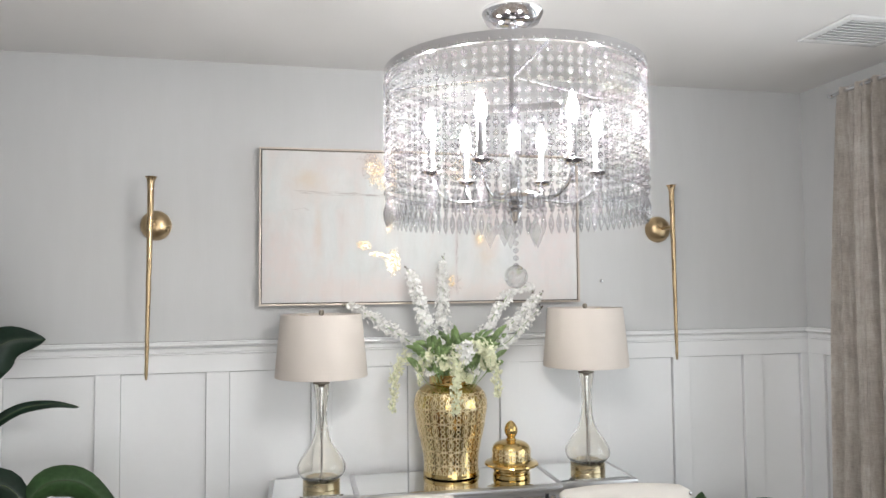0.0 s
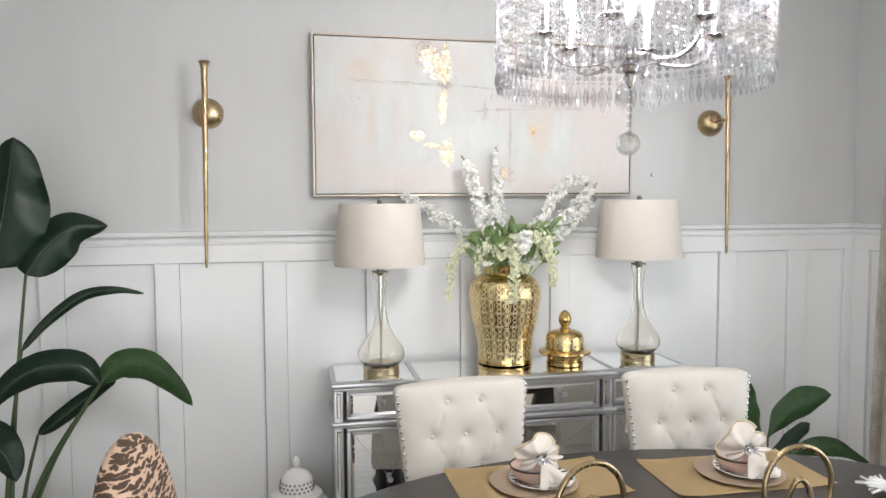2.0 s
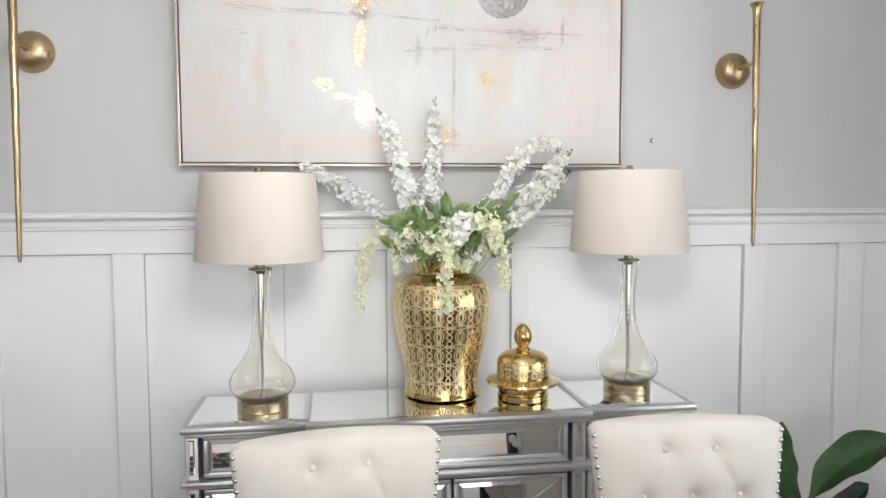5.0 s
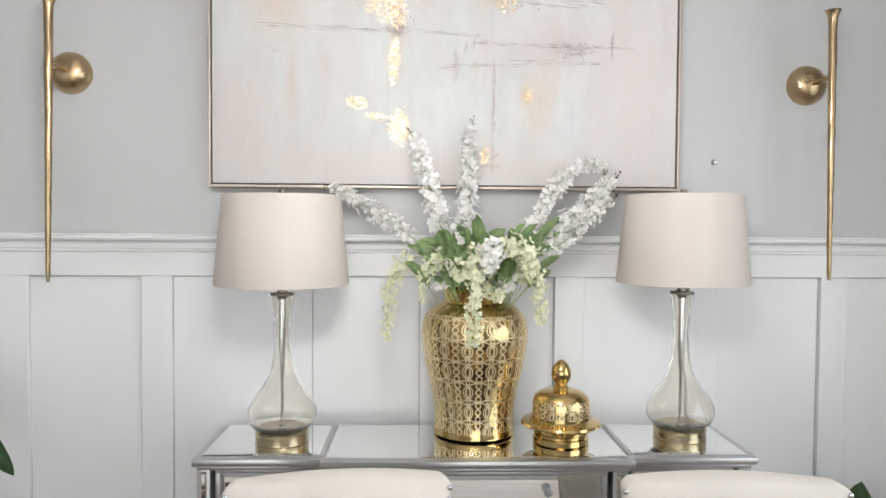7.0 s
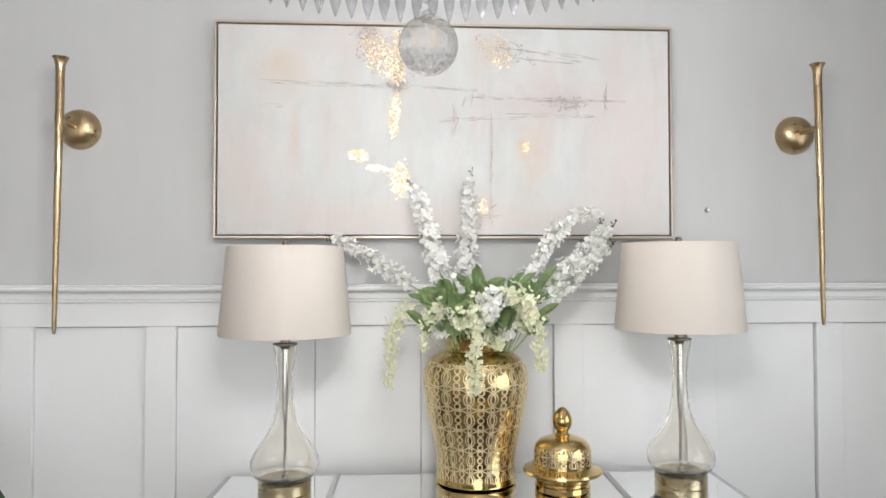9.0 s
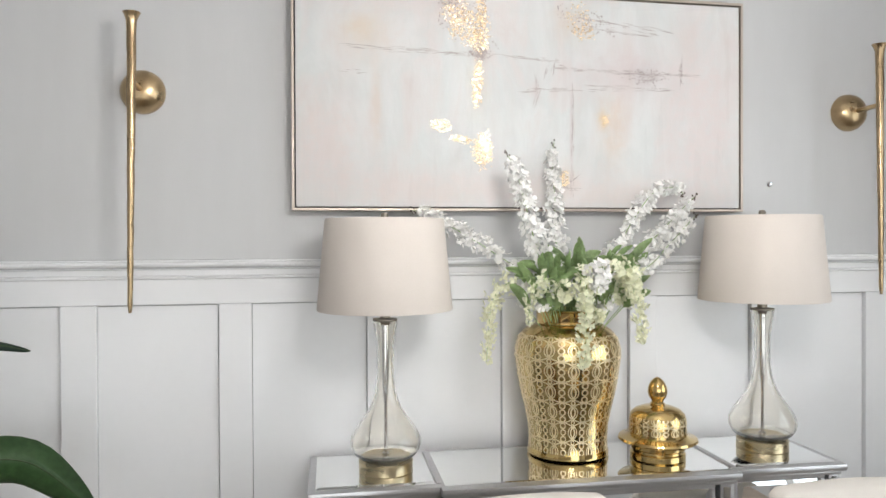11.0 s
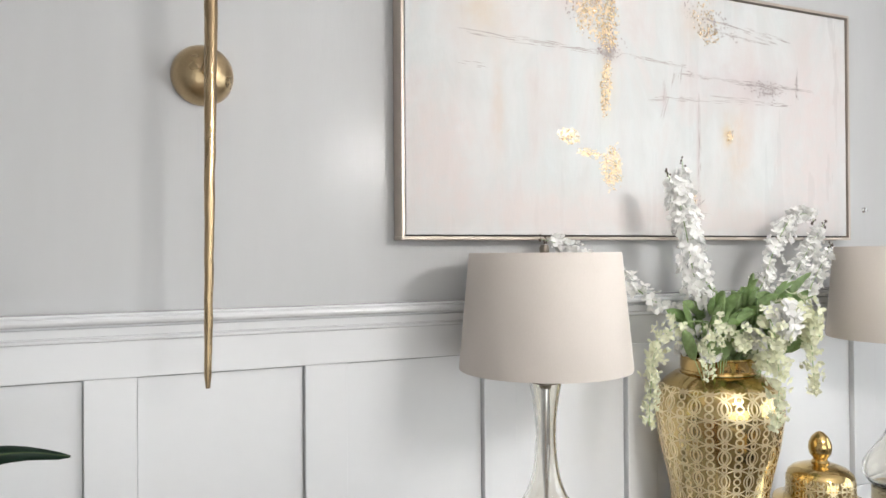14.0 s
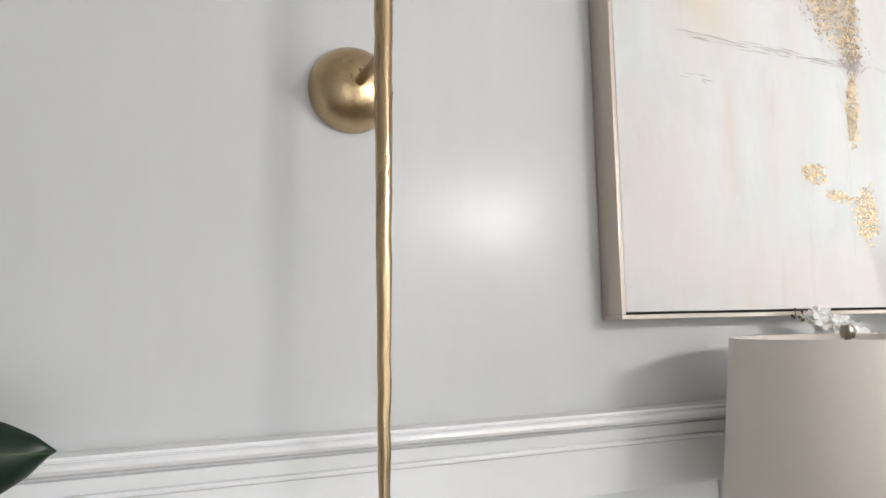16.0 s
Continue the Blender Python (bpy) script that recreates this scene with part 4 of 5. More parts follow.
bm = B(); lathe(bm, [(0, RING_Z + 0.118), (0.03, RING_Z + 0.118), (0.058, RING_Z + 0.132), (0.067, RING_Z + 0.150), (0.065, RING_Z + 0.158), (0.03, RING_Z + 0.150), (0.012, RING_Z + 0.17), (0, RING_Z + 0.171)], 40); part("dish", bm, "chrome", ch, "chrome dish above the drum")
bm = B(); lathe(bm, [(0, 1.90), (0.011, 1.90), (0.011, RING_Z + 0.13)], 16); lathe(bm, [(0.007, RING_Z + 0.17), (0.007, CEIL - CH.z - 0.02)], 12); part("stem", bm, "chrome", ch)
bm = B(); lathe(bm, [(0.007, CEIL - CH.z - 0.04), (0.03, CEIL - CH.z - 0.035), (0.062, CEIL - CH.z - 0.014), (0.065, CEIL - CH.z - 0.001), (0, CEIL - CH.z - 0.001)], 32); part("canopy", bm, "chrome", ch)
bm = B(); lathe(bm, [(0, 1.832), (0.006, 1.838), (0.011, 1.850), (0.014, 1.858), (0.012, 1.862), (0.018, 1.868), (0.016, 1.874), (0.02, 1.88), (0.04, 1.882), (0.062, 1.887), (0.065, 1.894), (0.056, 1.899), (0.02, 1.904), (0.012, 1.91), (0, 1.91)], 40); part("hub", bm, "chrome", ch)
for k in range(6):
    a = 2 * math.pi * k / 6 - 0.15
    c, s = math.cos(a), math.sin(a)
    P = lambda r, z: (r * c, r * s, z)
    rad = 0.18
    bm = B(); tube(bm, smooth_curve([P(0.04, 1.893), P(0.075, 1.884), P(0.128, 1.882), P(0.166, 1.905), P(rad, 1.94)], 6), 0.0042, 10)
    arm = part("arm", bm, "chrome", ch, "curved chrome arm")
    bm = B(); lathe(bm, [(0.004, 1.935), (0.02, 1.938), (0.026, 1.945), (0.024, 1.947), (0.012, 1.944), (0.0105, 1.95)], 20, (rad * c, rad * s, 0)); part("drip_pan", bm, "chrome", arm)
    bm = B(); lathe(bm, [(0.0075, 1.945), (0.0075, 2.02), (0.005, 2.022)], 14, (rad * c, rad * s, 0)); part("candle_sleeve", bm, "candle", arm)
    bm = B(); lathe(bm, [(0.005, 2.02), (0.0095, 2.029), (0.0118, 2.04), (0.011, 2.052), (0.0075, 2.066), (0.0035, 2.078), (0, 2.084)], 14, (rad * c, rad * s, 0)); part("bulb", bm, "bulb", arm, "lit candle bulb")
    bm = B()
    for dz, r2 in ((1.925, 0.0045), (1.914, 0.0045)):
        lathe(bm, [(0, -r2), (r2 * 0.8, -r2 * 0.5), (r2, 0), (r2 * 0.8, r2 * 0.5), (0, r2)], 6, (rad * c, rad * s, dz))
    lathe(bm, [(0, -0.056), (0.009, -0.042), (0.013, -0.026), (0.006, -0.006), (0, 0)], 6, (rad * c, rad * s, 1.908))
    part("pendant", bm, "pendant", arm, "cut crystal pendant", smooth=False)


def bead(bm, z, r, seg=7):
    lathe(bm, [(0, -r), (r * 0.78, -r * 0.62), (r, 0), (r * 0.78, r * 0.62), (0, r)], seg, (0, 0, z), spin=z * 40)


bm = B()
NB = 13
for k in range(NB):
    bead(bm, RING_Z - 0.014 - 0.0190 * k, 0.0068)
zb = RING_Z - 0.014 - 0.0190 * (NB - 1) - 0.012
bead(bm, zb, 0.004)
lathe(bm, [(0, -0.056), (0.0028, -0.050), (0.0068, -0.036), (0.0075, -0.026), (0.003, -0.008), (0, 0)], 6, (0, 0, zb - 0.004))
tube(bm, [(0, 0, RING_Z), (0, 0, zb)], 0.0006, 4)
strand_mesh = mesh_of("strand", bm, "crystal", True, 62)
N_STRANDS = 88
for k in range(N_STRANDS):
    a = 2 * math.pi * k / N_STRANDS
    o = new("strand", strand_mesh)
    o.parent = ch
    o.matrix_local = pose((R - 0.001) * math.cos(a), (R - 0.001) * math.sin(a), 0, 0, 0, math.degrees(a) * 1.7)
bm = B(); dome(bm, (0, 0, 0), 0.0022, (1, 1, 1), 6, 4)
stud_mesh = mesh_of("stud", bm, "chrome")
for k in range(N_STRANDS):
    a = 2 * math.pi * (k + 0.5) / N_STRANDS
    o = new("stud", stud_mesh)
    o.parent = ch
    o.location = ((R + 0.0042) * math.cos(a), (R + 0.0042) * math.sin(a), RING_Z + 0.005)
# inner hanging drops round the hub and the ball
for k in range(5):
    a = 2 * math.pi * k / 5 + 0.2
    bm = B()
    x, y = 0.055 * math.cos(a), 0.055 * math.sin(a)
    for j in range(3):
        r2 = 0.0055
        lathe(bm, [(0, -r2), (r2 * 0.8, -r2 * 0.5), (r2, 0), (r2 * 0.8, r2 * 0.5), (0, r2)], 6, (x, y, 1.874 - 0.013 * j))
    lathe(bm, [(0, -0.058), (0.007, -0.044), (0.0145, -0.026), (0.010, -0.010), (0, 0)], 6, (x, y, 1.84))
    part("pendant", bm, "pendant", ch, "cut crystal pendant", smooth=False)
for j in range(6):
    r2 = 0.007
    bm = B(); lathe(bm, [(0, -r2), (r2 * 0.8, -r2 * 0.5), (r2, 0), (r2 * 0.8, r2 * 0.5), (0, r2)], 6, (0.0007 * j, 0.002 * j, 1.826 - 0.0162 * j)); part("bead", bm, "pendant", ch, smooth=False)
bm = B(); bmesh.ops.create_icosphere(bm, subdivisions=3, radius=0.0255, matrix=Matrix.Translation((0.004, 0.012, 1.721))); part("ball", bm, "ballglass", ch, "faceted clear crystal ball", smooth=False)

# ---- ceiling vent and curtain ----
vent = thing("ceiling_vent", "white metal ceiling air register", "vent", pose(2.40, 2.72, CEIL))
bm = B(); frame_bars(bm, -0.18, 0.18, -0.01, 0.0, -0.14, 0.14, 0.035, 0.003); bmesh.ops.transform(bm, matrix=pose(0, 0, 0, -90, 0, 0) @ Matrix.Translation((0, 0.0, 0)), verts=bm.verts)
bmesh.ops.transform(bm, matrix=Matrix.Translation((0, 0, -0.010)), verts=bm.verts)
part("frame", bm, "trim", vent)
for k in range(9):
    bm = B(); box(bm, -0.145, 0.145, -0.001, 0.001, -0.009, 0.009); bmesh.ops.transform(bm, matrix=pose(0, -0.1 + 0.025 * k, -0.008, -50, 0, 0), verts=bm.verts); part("slat", bm, "trim", vent)
bm = B(); box(bm, -0.15, 0.15, -0.11, 0.11, -0.003, -0.001); part("backing", bm, "wall", vent)

rod = thing("curtain_rod", "dark metal curtain rod with small end cap on the wall", "curtain rod", pose(RIGHT_X - 0.1, 0, 2.585))
bm = B(); tube(bm, [(0, WIN_Y0 - 0.3, 0), (0, 3.235, 0)], 0.011, 14); part("pole", bm, "chrome", rod)
bm = B(); dome(bm, (0, 3.243, 0), 0.017, (1, 1.2, 1), 14, 8); part("end_cap", bm, "chrome", rod)
for y in (WIN_Y0 - 0.2, 3.2):
    bm = B(); tube(bm, [(0, y, 0), (0.06, y, -0.004), (0.1, y, -0.004)], 0.007, 8); part("bracket", bm, "chrome", rod)


def curtain(y0, y1, z0, z1):
    c = thing("curtain", "grey taupe crinkled fabric curtain gathered on a rod", "curtain", pose(RIGHT_X - 0.1, 0, 0))
    bm = B()
    rng = random.Random(5)
    nu, nv = 150, 60
    ph = [rng.uniform(0, 6.28) for _ in range(5)]
    for side in (0,):
        grid = []
        for j in range(nv + 1):
            f = j / nv
            z = z0 + (z1 - z0) * f
            spread = 1.0 - 0.16 * max(0, (f - 0.25)) + 0.05 * math.sin(3 * f)
            row = []
            for i in range(nu + 1):
                u = i / nu
                y = y1 - (y1 - y0) * u * spread
                w = 2 * math.pi * (u * 6)
                amp = 0.042 * (1 - 0.35 * f) if f < 0.97 else 0.016
                x = amp * math.sin(w + 0.6 * math.sin(2.1 * f + ph[0])) + 0.012 * math.sin(2.3 * w + ph[1] + 2 * f) + 0.004 * math.sin(7 * w + 9 * f + ph[2])
                y += 0.01 * math.sin(w * 0.5 + 5 * f + ph[3]) + (0.07 * (1 - f) ** 0.7)
                row.append(bm.verts.new((x, y, z)))
            grid.append(row)
        for j in range(nv):
            for i in range(nu):
                bm.faces.new((grid[j][i], grid[j][i + 1], grid[j + 1][i + 1], grid[j + 1][i]))
    bmesh.ops.solidify(bm, geom=bm.faces[:], thickness=0.003)
    part("cloth", bm, "curtain", c, angle=80)


curtain(2.62, 3.225, 0.02, 2.60)


# ---- dining table ----
TBL = Vector((0.967, 1.935))
TA, TB_, TZ = 1.13, 0.80, 0.765
tbl = thing("dining_table", "oval espresso brown wooden dining table set for a meal", "table", pose(TBL.x, TBL.y, 0))
bm = B()
prof = [(0.0, TZ - 0.034), (0.985, TZ - 0.034), (0.992, TZ - 0.028), (1.0, TZ - 0.02), (1.0, TZ - 0.008), (0.995, TZ - 0.002), (0.985, TZ), (0, TZ)]
lathe(bm, prof, 96)
bmesh.ops.transform(bm, matrix=Matrix.Diagonal((TA, TB_, 1, 1)), verts=bm.verts)
part("tabletop", bm, "table", tbl, "dark stained oval top")
for sx in (-0.45, 0.45):
    bm = B(); lathe(bm, [(0, 0.02), (0.09, 0.02), (0.1, 0.05), (0.07, 0.1), (0.055, 0.2), (0.075, 0.34), (0.085, 0.45), (0.06, 0.56), (0.075, 0.66), (0.12, TZ - 0.035), (0, TZ - 0.035)], 28, (sx, 0, 0)); part("pedestal", bm, "table", tbl)
    bm = B(); box(bm, sx - 0.05, sx + 0.05, -0.42, 0.42, 0.0, 0.06, 0.015); part("foot", bm, "table", tbl)
bm = B(); box(bm, -TA * 0.5, TA * 0.5, -0.3, 0.3, TZ - 0.09, TZ - 0.034, 0.006); part("apron", bm, "table", tbl)


# ---- dining chairs ----
def dist_seg(px, pz, a, b):
    ax, az, bx, bz = *a, *b
    dx, dz = bx - ax, bz - az
    t = max(0, min(1, ((px - ax) * dx + (pz - az) * dz) / (dx * dx + dz * dz + 1e-9)))
    return math.hypot(px - ax - t * dx, pz - az - t * dz)


BUTTONS = [(-0.06, 0.462), (0.06, 0.462), (-0.115, 0.352), (0.0, 0.352), (0.115, 0.352), (-0.055, 0.25), (0.058, 0.25), (-0.1, 0.155), (0.0, 0.155), (0.1, 0.155)]
FOLDS = [(0, 2), (1, 4), (3, 5), (2, 5), (4, 6), (5, 7), (6, 9)]


def back_half(f):
    """Half width of the chair back, f from bottom to top."""
    return 0.176 + 0.058 * f ** 0.9


def dining_chair():
    t = thing("dining_chair", "ivory button tufted dining chair with silver nailheads tucked under table", "chair", group="tufted chairs at the table")
    H = 0.525
    bm = B()
    nu, nv = 64, 72
    front, back = [], []
    for j in range(nv + 1):
        f = j / nv
        rf, rb = [], []
        for i in range(nu + 1):
            u = i / nu * 2 - 1
            hw = back_half(f)
            top = H - 0.012 * u * u - 0.014 * max(0, abs(u) - 0.9) ** 2 / 0.01
            z = f * top
            x = u * hw
            puff = 0.030 * (1 - abs(u) ** 6) * (1 - max(0, (f - 0.5) * 2) ** 8) + 0.022
            d = 0.0
            for bx, bz in BUTTONS:
                d = max(d, 0.024 * math.exp(-(math.hypot(x - bx, z - bz) / 0.021) ** 1.2))
            for a, b in FOLDS:
                q = dist_seg(x, z, BUTTONS[a], BUTTONS[b])
                if q < 0.03:
                    d = max(d, 0.006 * math.exp(-(q / 0.0022) ** 2) + 0.0028 * math.exp(-(q / 0.014) ** 2))
            for s, k in ((-1, 2), (1, 4)):
                q = dist_seg(x, z, BUTTONS[k], (s * hw, BUTTONS[k][1] + 0.004))
                if q < 0.02:
                    d = max(d, 0.003 * math.exp(-(q / 0.0025) ** 2))
            lean = 0.10 * f * H
            rf.append(bm.verts.new((x, -(puff - d) + lean, z)))
            rb.append(bm.verts.new((x * 0.985, 0.022 + lean + 0.012 * (1 - u * u), z)))
        front.append(rf); back.append(rb)
    for j in range(nv):
        for i in range(nu):
            bm.faces.new((front[j][i], front[j][i + 1], front[j + 1][i + 1], front[j + 1][i]))
            bm.faces.new((back[j][i + 1], back[j][i], back[j + 1][i], back[j + 1][i + 1]))
        bm.faces.new((front[j][0], front[j + 1][0], back[j + 1][0], back[j][0]))
        bm.faces.new((front[j + 1][nu], front[j][nu], back[j][nu], back[j + 1][nu]))
    for i in range(nu):
        bm.faces.new((front[nv][i], front[nv][i + 1], back[nv][i + 1], back[nv][i]))
        bm.faces.new((front[0][i + 1], front[0][i], back[0][i], back[0][i + 1]))
    bmesh.ops.transform(bm, matrix=Matrix.Translation((0, 0, 0.495)), verts=bm.verts)
    backrest = part("backrest", bm, "linen", t, "button tufted backrest", angle=75)
    bb_ = B(); dome(bb_, (0, 0, 0), 0.0085, (1, 0.5, 1), 10, 6)
    btn = mesh_of("button", bb_, "linen")
    for bx, bz in BUTTONS:
        o = new("button", btn); o.parent = backrest
        o.location = (bx, -0.033 + 0.10 * bz, 0.495 + bz)
    nb = B(); dome(nb, (0, 0, 0), 0.0068, (1, 0.7, 1), 8, 5)
    nail = mesh_of("nailhead", nb, "chrome")
    for s in (-1, 1):
        for k in range(21):
            f = 0.03 + 0.925 * k / 20
            o = new("nailhead", nail); o.parent = backrest
            o.location = (s * (back_half(f) - 0.0045), -0.0245 + 0.10 * f * H, 0.495 + f * H * 0.99)
    bm = B(); box(bm, -0.235, 0.235, -0.46, 0.0, 0.40, 0.50, 0.03); part("seat", bm, "linen", t, "padded seat")
    for lx, ly in ((-0.2, -0.42), (0.2, -0.42), (-0.185, -0.02), (0.185, -0.02)):
        bm = B(); tube(bm, [(lx, ly + (0.05 if ly > -0.1 else 0), 0), (lx, ly, 0.2), (lx, ly, 0.41)], [0.014, 0.02, 0.024], 10); part("leg", bm, "table", t)
    return t


chair1 = dining_chair()
chair1.matrix_world = pose(0.589, 2.760, 0, 0, 0, 5)
chair2 = copy_thing(chair1, pose(1.3985, 2.724, 0, 0, 0, -5))


def leopard_chair():
    t = thing("accent_chair", "leopard print upholstered chair with arched back at table end", "chair", pose(-0.326, 2.356, 0.0, 0, 0, 84))
    bm = B()
    nu, nv = 36, 40
    H, W = 0.62, 0.235
    rows = []
    # arched back: outline swept from bottom to crown, closed ring per level
    for j in range(nv + 1):
        f = j / nv
        z = H * (1 - (1 - f) ** 1.0)
        hw = W * (1 - max(0.0, (f - 0.35) / 0.65) ** 2.6) ** 0.5 + 0.004
        th = 0.062 * (1 - f ** 5) ** 0.5 + 0.006
        ring = []
        for i in range(nu):
            a = 2 * math.pi * i / nu
            c, s = math.cos(a), math.sin(a)
            ring.append(bm.verts.new((hw * math.copysign(abs(c) ** 0.6, c), th * math.copysign(abs(s) ** 0.7, s) + 0.10 * z, 0.42 + z)))
        rows.append(ring)
    for a, b in zip(rows, rows[1:]):
        for i in range(nu):
            bm.faces.new((a[i], a[(i + 1) % nu], b[(i + 1) % nu], b[i]))
    bm.faces.new(rows[0][::-1]); bm.faces.new(rows[-1])
    part("backrest", bm, "leopard", t, "leopard print arched back", angle=80)
    bm = B(); box(bm, -0.25, 0.25, -0.50, 0.0, 0.33, 0.47, 0.04); part("seat", bm, "leopard", t)
    for lx, ly in ((-0.21, -0.44), (0.21, -0.44), (-0.2, -0.02), (0.2, -0.02)):
        bm = B(); tube(bm, [(lx, ly, 0), (lx, ly, 0.34)], [0.015, 0.024], 10); part("leg", bm, "table", t)


leopard_chair()


# ---- place settings ----
def placemat(m):
    t = thing("placemat", "gold kraft paper placemat with curled corners on dark table", "placemat", m, "placemats")
    bm = B()
    nu, nv = 24, 14
    W, D = 0.255, 0.152
    g = []
    for j in range(nv + 1):
        row = []
        for i in range(nu + 1):
            u, v = i / nu * 2 - 1, j / nv * 2 - 1
            row.append(bm.verts.new((u * W, v * D, 0.0006 + 0.006 * (abs(u) * abs(v)) ** 6 + 0.0012 * math.sin(5 * u) ** 2 * abs(v) ** 3)))
        g.append(row)
    for j in range(nv):
        for i in range(nu):
            bm.faces.new((g[j][i], g[j][i + 1], g[j + 1][i + 1], g[j + 1][i]))
    bmesh.ops.solidify(bm, geom=bm.faces[:], thickness=-0.0016)
    part("sheet", bm, "mat", t)
    return t


placemat(pose(0.747, 2.512, TZ + 0.002, 0, 0, 0.5))
placemat(pose(1.375, 2.442, TZ + 0.002, 0, 0, -2))


def charger(m):
    t = thing("charger_plate", "round taupe charger plate under the china", "charger", m, "charger plates")
    bm = B(); lathe(bm, [(0, 0), (0.10, 0), (0.132, 0.008), (0.134, 0.0095), (0.131, 0.0105), (0.10, 0.0035), (0, 0.0035)], 56)
    part("disc", bm, "charger", t)


def china_plate(m):
    t = thing("dinner_plate", "white plate with dark leafy pattern", "plate", m, "patterned plates")
    bm = B(); lathe(bm, [(0, 0), (0.06, 0), (0.07, 0.004), (0.098, 0.0125), (0.0995, 0.0140), (0.097, 0.0145), (0.069, 0.0065), (0.058, 0.003), (0, 0.003)], 56)
    plate = part("dish", bm, "china", t)
    rng = random.Random(3)
    bm = B()
    for k in range(46):
        a = 2 * math.pi * k / 23 + rng.uniform(-0.05, 0.05)
        r0 = 0.0755 if k % 2 else 0.0885
        tilt = 0.33
        c, s = math.cos(a), math.sin(a)
        yaw = a + (0.8 if k % 3 else -0.7)
        vs = []
        for j in range(7):
            b = 2 * math.pi * j / 7
            u, v = 0.0105 * math.cos(b), 0.0046 * math.sin(b)
            x, y = r0 * c + u * math.cos(yaw) - v * math.sin(yaw), r0 * s + u * math.sin(yaw) + v * math.cos(yaw)
            rr = math.hypot(x, y)
            vs.append(bm.verts.new((x, y, 0.0068 + (rr - 0.069) * 0.286 + 0.0006)))
        bm.faces.new(vs)
    part("leaf_pattern", bm, "darkglaze", t, "dark brown leaf pattern", smooth=False)


def small_bowl(m):
    t = thing("bowl", "small blush pink glazed bowl with dark rim", "bowl", m, "bowls")
    bm = B(); lathe(bm, [(0, 0), (0.033, 0), (0.036, 0.004), (0.055, 0.018), (0.066, 0.036), (0.069, 0.05), (0.066, 0.051), (0.062, 0.036), (0.05, 0.018), (0.03, 0.008), (0, 0.007)], 44)
    part("body", bm, "bowl", t)
    bm = B(); lathe(bm, [(0.0685, 0.045), (0.0702, 0.0505), (0.0675, 0.053), (0.065, 0.0505), (0.066, 0.046)], 44); part("rim", bm, "darkglaze", t)


def cloth_fan(bm, c, a0, a1, reach, bulge, pleats, lean, seed, nu=40, nv=12):
    """A gathered fan of cloth spreading from the ring: front and back sheets meeting in one edge, which it returns."""
    rng = random.Random(seed)
    ph = [rng.uniform(0, 6.28) for _ in range(3)]
    edge, sheets = [], []
    for side in (-1, 1):
        rows = []
        for j in range(nv + 1):
            f = j / nv
            row = []
            for i in range(nu + 1):
                u = i / nu
                a = math.radians(a0 + (a1 - a0) * u)
                r = 0.010 + (reach * (0.88 + 0.12 * math.sin(7.0 * u + ph[0])) * (1 - 0.18 * abs(2 * u - 1) ** 3) - 0.010) * f
                wave = math.sin(pleats * 2 * math.pi * u + ph[1]) * 0.009 * f ** 0.8 + math.sin(4.6 * pleats * math.pi * u + ph[2] + 2 * f) * 0.0032 * f
                y = side * bulge * math.sin(math.pi * f ** 0.7) ** 0.8 * (1 - 0.75 * abs(2 * u - 1) ** 2.5) + wave + lean * r
                row.append(bm.verts.new(c + Vector((r * math.cos(a), y, r * math.sin(a)))))
            rows.append(row)
        sheets.append(rows)
        for p, q in zip(rows, rows[1:]):
            for i in range(nu):
                bm.faces.new((p[i], p[i + 1], q[i + 1], q[i]))
    for k in (0, nu):
        p, q = sheets[0], sheets[1]
        for j in range(nv):
            bm.faces.new((p[j][k], p[j + 1][k], q[j + 1][k], q[j][k]))
    edge = [v.co.copy() for v in sheets[0][nv]]
    return edge


def napkin(m, turn):
    t = thing("napkin", "cream cloth napkin gathered in crystal ring with pearl trim, on bowl", "napkin", m, "napkins")
    c = Vector((0.006, -0.03, 0.036))
    bm = B()
    edges = [cloth_fan(bm, c, 70 + turn, 205 + turn, 0.082 if turn == 0 else 0.07, 0.022, 1.6, 0.25, 1)]
    edges.append(cloth_fan(bm, c + Vector((0, 0.012, 0)), -5 + turn, 88 + turn, 0.064, 0.019, 1.3, 0.45, 2))
    cloth_fan(bm, c, -48, 8, 0.062, 0.02, 1.2, -0.1, 3)
    cloth_fan(bm, c + Vector((0, -0.006, 0)), -112, -34, 0.076, 0.016, 0.6, -1.1, 4)
    cloth_fan(bm, c + Vector((0, 0.01, 0)), 192, 244, 0.062, 0.02, 1.2, 0.1, 5)
    bmesh.ops.remove_doubles(bm, verts=bm.verts, dist=0.0004)
    part("cloth", bm, "napkin", t, angle=70)
    bm = B()
    for e in edges:
        for p, q in zip(e, e[1:]):
            dome(bm, p, 0.0042, (1, 1, 1), 6, 4)
            if (q - p).length > 0.005:
                dome(bm, p.lerp(q, 0.5), 0.0042, (1, 1, 1), 6, 4)
    part("pearl_trim", bm, "pearl", t, "pearl beaded edge")
    bm = B()
    for k in range(16):
        a = 2 * math.pi * k / 16
        v = Vector((math.cos(a), -0.35, math.sin(a))).normalized()
        tube(bm, [c + Vector((0, -0.016, 0)), c + Vector((0, -0.018, 0)) + v * (0.022 if k % 2 else 0.016)], [0.0034, 0.0014], 5)
    dome(bm, c + Vector((0, -0.022, 0)), 0.008, (1, 0.7, 1), 8, 6)
    part("napkin_ring", bm, "chrome", t, "sparkling crystal starburst ring", smooth=False)


